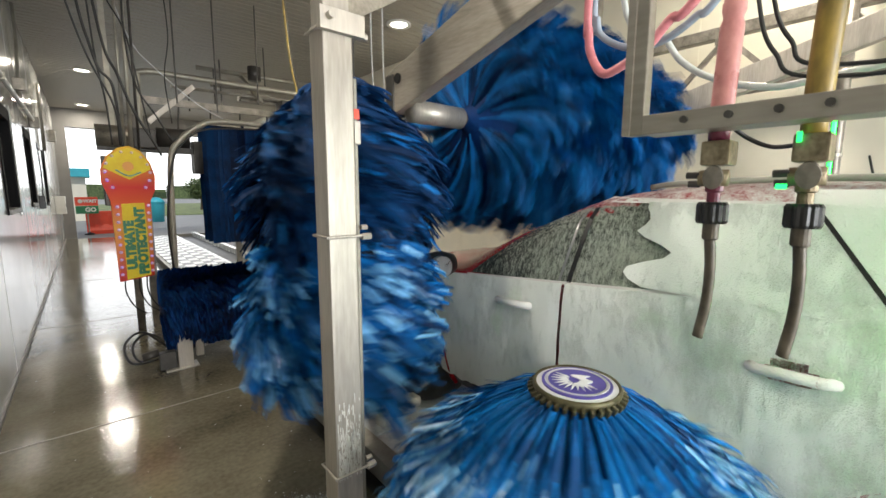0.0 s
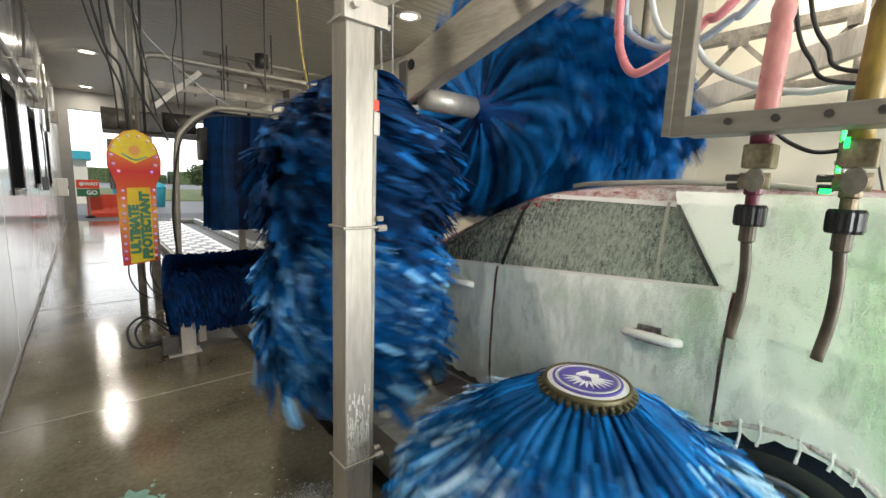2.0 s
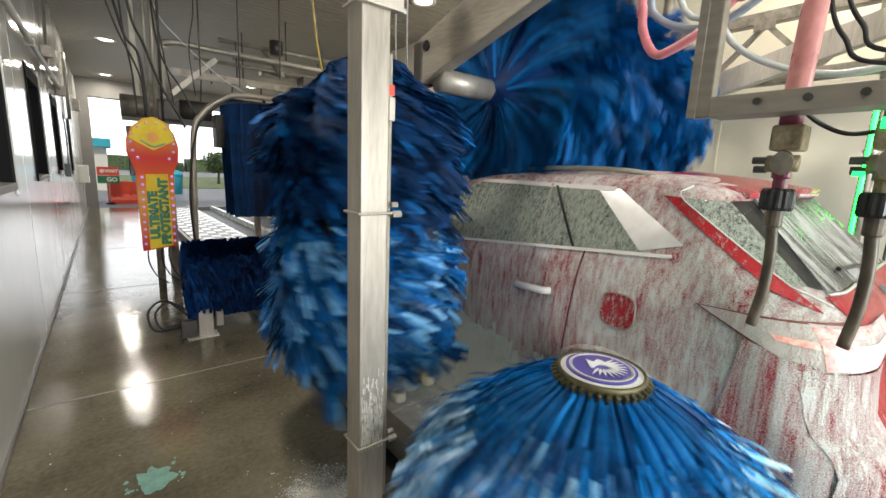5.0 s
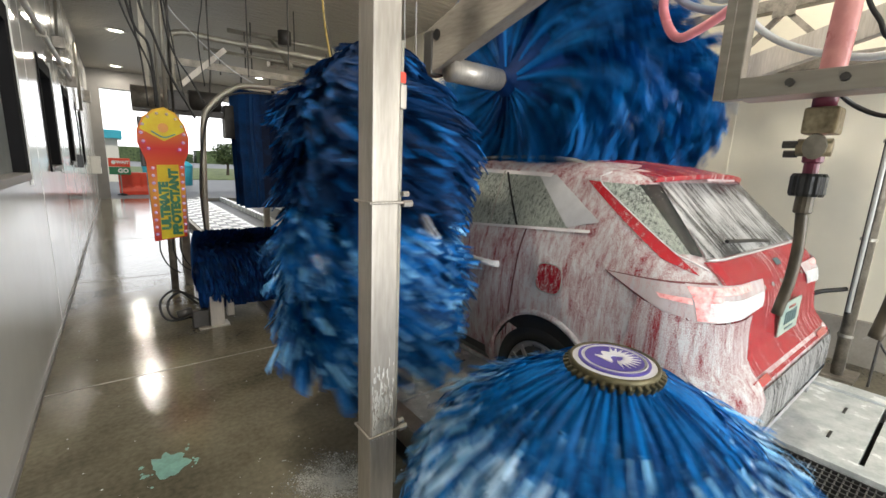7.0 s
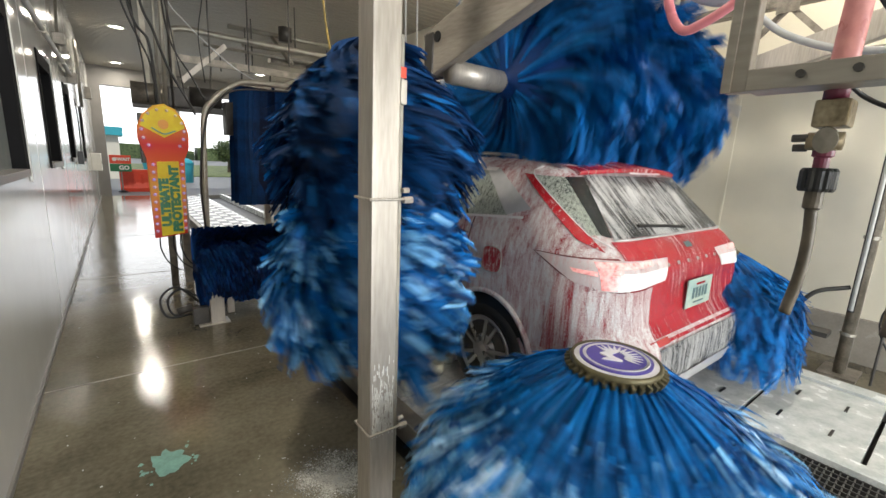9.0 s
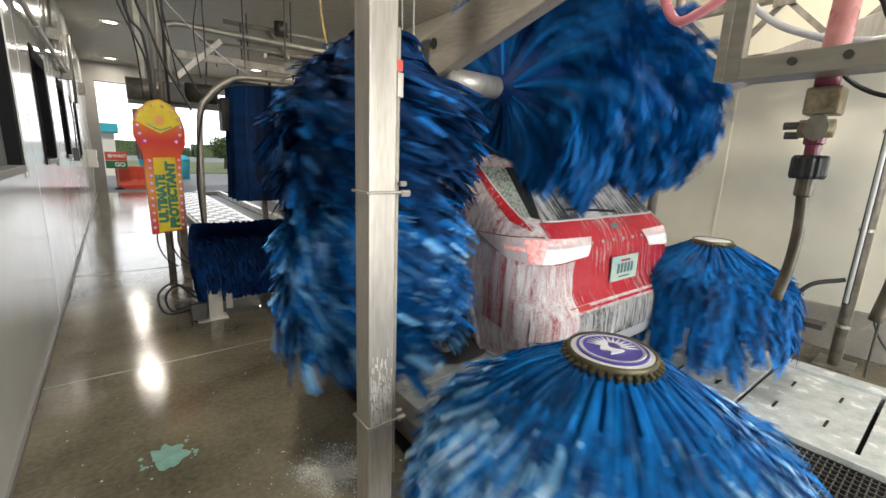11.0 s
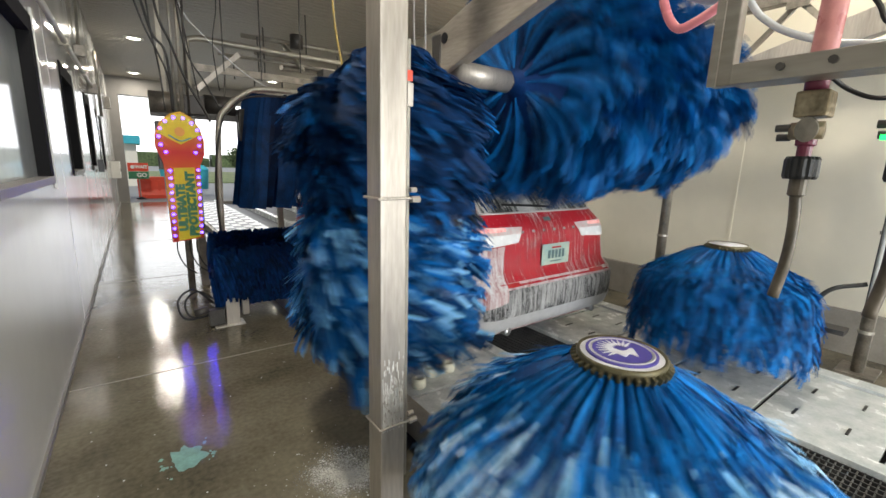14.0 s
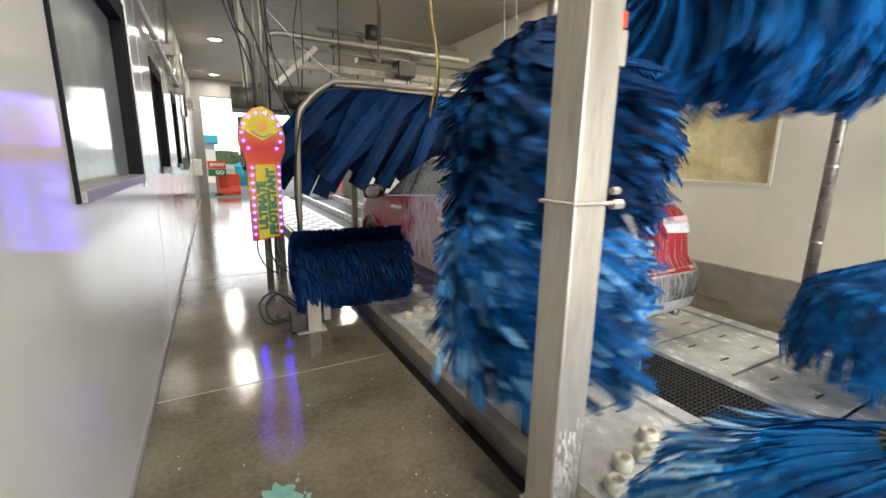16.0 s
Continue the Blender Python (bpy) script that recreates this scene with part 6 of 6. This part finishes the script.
    edges = [(0.20, 0.74), (0.74, 1.198), (1.212, 1.60), (1.60, 2.402), (2.418, 2.75), (2.75, 3.45)]
    topz = lambda y: 1.33 - 0.078 * y if y > 1.2 else 1.246
    for i, (a, b) in enumerate(edges):
        bm = bmesh.new()
        g, nu, nv = [], 26, 30
        for j in range(nu + 1):
            row = []
            y = a + (b - a) * j / nu
            for k in range(nv + 1):
                zb = max(0.42, 0.36 + math.sqrt(max(0.0, 0.43 ** 2 - (y - 0.98) ** 2)))
                z = zb + (topz(y) - zb) * k / nv
                if k == 0:
                    z -= 0.08 * abs(noise.noise(Vector((y * 9, 1, 0)))) + 0.05
                d = 0.017 + 0.012 * abs(noise.noise(Vector((y * 7, z * 3.5, 2.2)))) + 0.006 * abs(noise.noise(Vector((y * 26, z * 9, 5.0))))
                if abs(y - 0.97) < 0.11 and abs(z - 0.985) < 0.10:
                    d = 0.0132
                row.append(bm.verts.new(side_point(y, z, -1, d)))
            g.append(row)
        for j in range(nu):
            for k in range(nv):
                mid = (g[j][k].co + g[j + 1][k + 1].co) / 2
                if (mid.y - 1.48) ** 2 + ((mid.z - 0.985) * 1.6) ** 2 < 0.07 ** 2:
                    continue
                bm.faces.new((g[j][k], g[j][k + 1], g[j + 1][k + 1], g[j + 1][k]))
        sheets.append(part("foam_sheet", bm, FOAM_SOAP, c, "wet sheet of soap foam running down the door", smooth=True))
        sheets[-1]["kind"] = "stuff"
    bm = bmesh.new()
    g = []
    for j in range(25):
        row = []
        for k in range(21):
            z = 1.235 + 0.385 * k / 20
            y0, y1 = level(z)[1] + 0.10, 1.27 + 0.75 * (z - 1.25)
            y = y0 + (y1 - y0) * j / 24
            row.append(bm.verts.new(side_point(y, z, -1, 0.012 + 0.012 * abs(noise.noise(Vector((y * 6, z * 4, 3.1)))))))
        g.append(row)
    for j in range(24):
        for k in range(20):
            bm.faces.new((g[j][k], g[j][k + 1], g[j + 1][k + 1], g[j + 1][k]))
    sheets.append(part("foam_sheet", bm, FOAM_SOAP, c, "pale mint soap foam over the rear pillar", smooth=True))
    bm = bmesh.new()
    g = []
    for j in range(25):
        row = []
        for k in range(15):
            z = 1.19 + 0.375 * k / 14
            y0, y1 = 1.22 + 0.5 * (z - 1.2), 1.98 + 0.25 * noise.noise(Vector((z * 9, 0.4, 0)))
            y = y0 + (y1 - y0) * j / 24
            row.append(bm.verts.new(side_point(y, z, -1, 0.022 + 0.012 * abs(noise.noise(Vector((y * 8, z * 5, 6.1)))))))
        g.append(row)
    for j in range(24):
        for k in range(14):
            bm.faces.new((g[j][k], g[j][k + 1], g[j + 1][k + 1], g[j + 1][k]))
    slip = part("foam_sheet", bm, FOAM_SOAP, c, "mint soap foam sliding off the side window", smooth=True)
    slip["kind"] = "stuff"
    rnd = random.Random(9)
    for k in range(12):
        a = 0.45 + 2.2 * k / 11 + rnd.uniform(-0.05, 0.05)
        p = side_point(0.98 + 0.43 * math.cos(a), 0.36 + 0.43 * math.sin(a), -1, 0.02)
        h = rnd.uniform(0.05, 0.18)
        sheets.append(part("foam_drip", tube([p, p - Vector((0, 0.004, 0.5 * h)), p - Vector((0, -0.003, h))], 0.006, sides=6, radii=[0.008, 0.005, 0.006]), FOAM_SOAP, c, "thin string of soap foam"))
        sheets[-1]["kind"] = "stuff"
    wheels = []
    for s in (-1, 1):
        for y in (0.98, 3.69):
            w = part("wheel", lathe([(0.02, 0.05), (0.20, 0.07), (0.235, 0.02), (0.235, -0.2), (0.02, -0.2)], n=32), DARK_METAL, c, smooth=True)
            part("tyre", lathe([(0.235, -0.21), (0.32, -0.215), (0.348, -0.18), (0.35, 0.0), (0.335, 0.055), (0.29, 0.075), (0.238, 0.06), (0.23, -0.05)], n=40), TYRE, w, smooth=True)
            rim = part("rim", lathe([(0.222, 0.05), (0.242, 0.066), (0.232, 0.076), (0.216, 0.06)], n=40), ALLOY, w, smooth=True)
            for k in range(10):
                a = 2 * math.pi * k / 10 + (0.09 if k % 2 else -0.09)
                part("spoke", beam((0.05 * math.cos(a), 0.05 * math.sin(a), 0.082), (0.225 * math.cos(a), 0.225 * math.sin(a), 0.070), 0.022, 0.014), ALLOY, rim)
            part("hub", lathe([(0.06, 0.06), (0.06, 0.09), (0.02, 0.096)], n=18), ALLOY, w)
            base = Matrix.Translation((s * 0.872, y, 0.352)) @ Matrix.Rotation(radians(90 * s), 4, "Y")
            w.matrix_local = base
            wheels.append((w, base, s))
    return c, sheets, wheels, slip


outside()
lane()
square_post()
WRAP = wrap_brush()
ARM, ROLL = top_brush()
LOW_NEAR = low_brush(1.775, 1.38, 0.59, 0.98, 31, "low spinning blue cloth brush with a violet badge on its cap", True, 0.72)
LOW_FAR = low_brush(4.30, 2.0, 0.625, 1.02, 32, "low spinning blue cloth brush beside the deck plates", False, 1.1)
ROCKER = rocker_brush()
CURTAIN = curtain()
manifold()
gantry_east()
near_light()
far_arch()
sign()
wall_fittings()
floor_marks()
CAR, SHEETS, WHEELS, SLIP = car()


# ---- what moves ----
def spin(ob, base, rate, phase=0.0, wobble=None):
    rows = []
    for k in range(161):
        t = k / 10
        m = base(t) if callable(base) else base
        rows.append((t, m @ Matrix.Rotation(radians(phase + rate * t), 4, "Z")))
    walk(ob, rows)


def glide(t, table):
    ts = [r[0] for r in table]
    return [float(np.interp(t, ts, [r[i] for r in table])) for i in range(1, len(table[0]))]


def motions():
    rear = ((0.0, -0.55), (4.0, 0.46), (7.0, 1.18), (9.0, 1.65), (12.5, 2.49), (14.5, 2.97), (16.0, 3.28))
    walk(CAR, [(t, pose(3.33, y, 0.01)) for t, y in rear])
    for w, base, s in WHEELS:
        rows = []
        for k in range(17):
            roll = -(glide(k, rear)[0] + 0.55) / 0.35
            rows.append((k, Matrix.Translation(base.translation) @ Matrix.Rotation(roll, 4, "X") @ base.to_3x3().to_4x4()))
        walk(w, rows)
    # the soap sheets run off as brush and rinse reach them
    for sheet, t0, t1 in zip(SHEETS, (4.2, 4.3, 4.3, 4.3, 4.3, 3.0, 4.2) + (4.2,) * 12, (6.2, 6.3, 6.4, 6.6, 7.0, 6.0, 6.2) + (5.4,) * 12):
        walk(sheet, [(0.0, pose(0, 0, 0)), (t0, pose(0, 0, 0)), (t1, pose(0.05, 0, -1.72)), (16.0, pose(0.05, 0, -1.75))])
    walk(SLIP, [(0.0, pose(0, 0, 0)), (0.2, pose(0, 0, -0.01)), (1.5, pose(0, 0, -0.46)), (4.2, pose(0, 0, -0.50)), (6.3, pose(0.05, 0, -1.60)), (16.0, pose(0.05, 0, -1.62))])
    wrap = ((0.0, 1.71, 2.83), (4.0, 1.70, 2.83), (7.0, 1.67, 2.83), (13.5, 1.67, 2.80), (14.5, 1.74, 2.81), (15.0, 1.84, 2.85), (16.0, 1.95, 2.90))
    spin(WRAP, lambda t: Matrix.Translation((*glide(t, wrap), 0.70)), 640)
    spin(LOW_NEAR, Matrix.Translation((1.775, 1.38, 0)), -340, 40)
    spin(LOW_FAR, Matrix.Translation((4.30, 2.0, 0)), 330)
    walk(ROCKER, [(k / 10, Matrix.Translation((1.55, 5.25, 0.5)) @ Matrix.Rotation(radians(40 * k), 4, "X")) for k in range(161)])
    lift = ((0.0, 2.29), (1.5, 2.32), (4.0, 2.355), (7.0, 2.345), (9.5, 2.30), (12.0, 2.19), (13.0, 2.19), (14.0, 2.32), (14.5, 2.44), (15.0, 2.58), (15.5, 2.72), (16.0, 2.86))
    walk(ARM, [(k / 4, pose(2.2, 2.94, glide(k / 4, lift)[0], -5 * (glide(k / 4, lift)[0] - 2.33))) for k in range(65)])
    spin(ROLL, Matrix.Translation((0.5, -0.06, -0.17)) @ Matrix.Rotation(radians(90), 4, "Y"), 540)
    sway = ((0.0, 0), (3.0, 3), (6.0, -2), (9.0, 2), (12.0, 2), (12.5, 8), (13.0, 24), (13.3, 32), (13.5, 24), (13.9, 6), (14.2, 20), (14.5, 28), (15.2, 34), (15.6, 24), (16.0, 44))
    for strip, at, gain, twist in SWING:
        walk(strip, [(t, pose(*at, 0.3 * a * (gain - 0.9), a * gain, twist)) for t, a in sway])
    # the light tubes turn their glow away once the car has passed
    for o, at, turn in TUBES:
        walk(o, [(t, pose(*at, 0, 0, turn + a)) for t, a in ((0.0, 0), (6.3, 0), (6.35, 60), (6.4, 120), (6.45, 180), (16.0, 180))])
    # the sign's lamps turn their glowing halves outward
    for bulb, base in BULBS:
        walk(bulb, [(t, base @ Matrix.Rotation(radians(a), 4, "X")) for t, a in ((0.0, 0), (13.65, 0), (13.7, 60), (13.75, 120), (13.8, 180), (16.0, 180))])


motions()
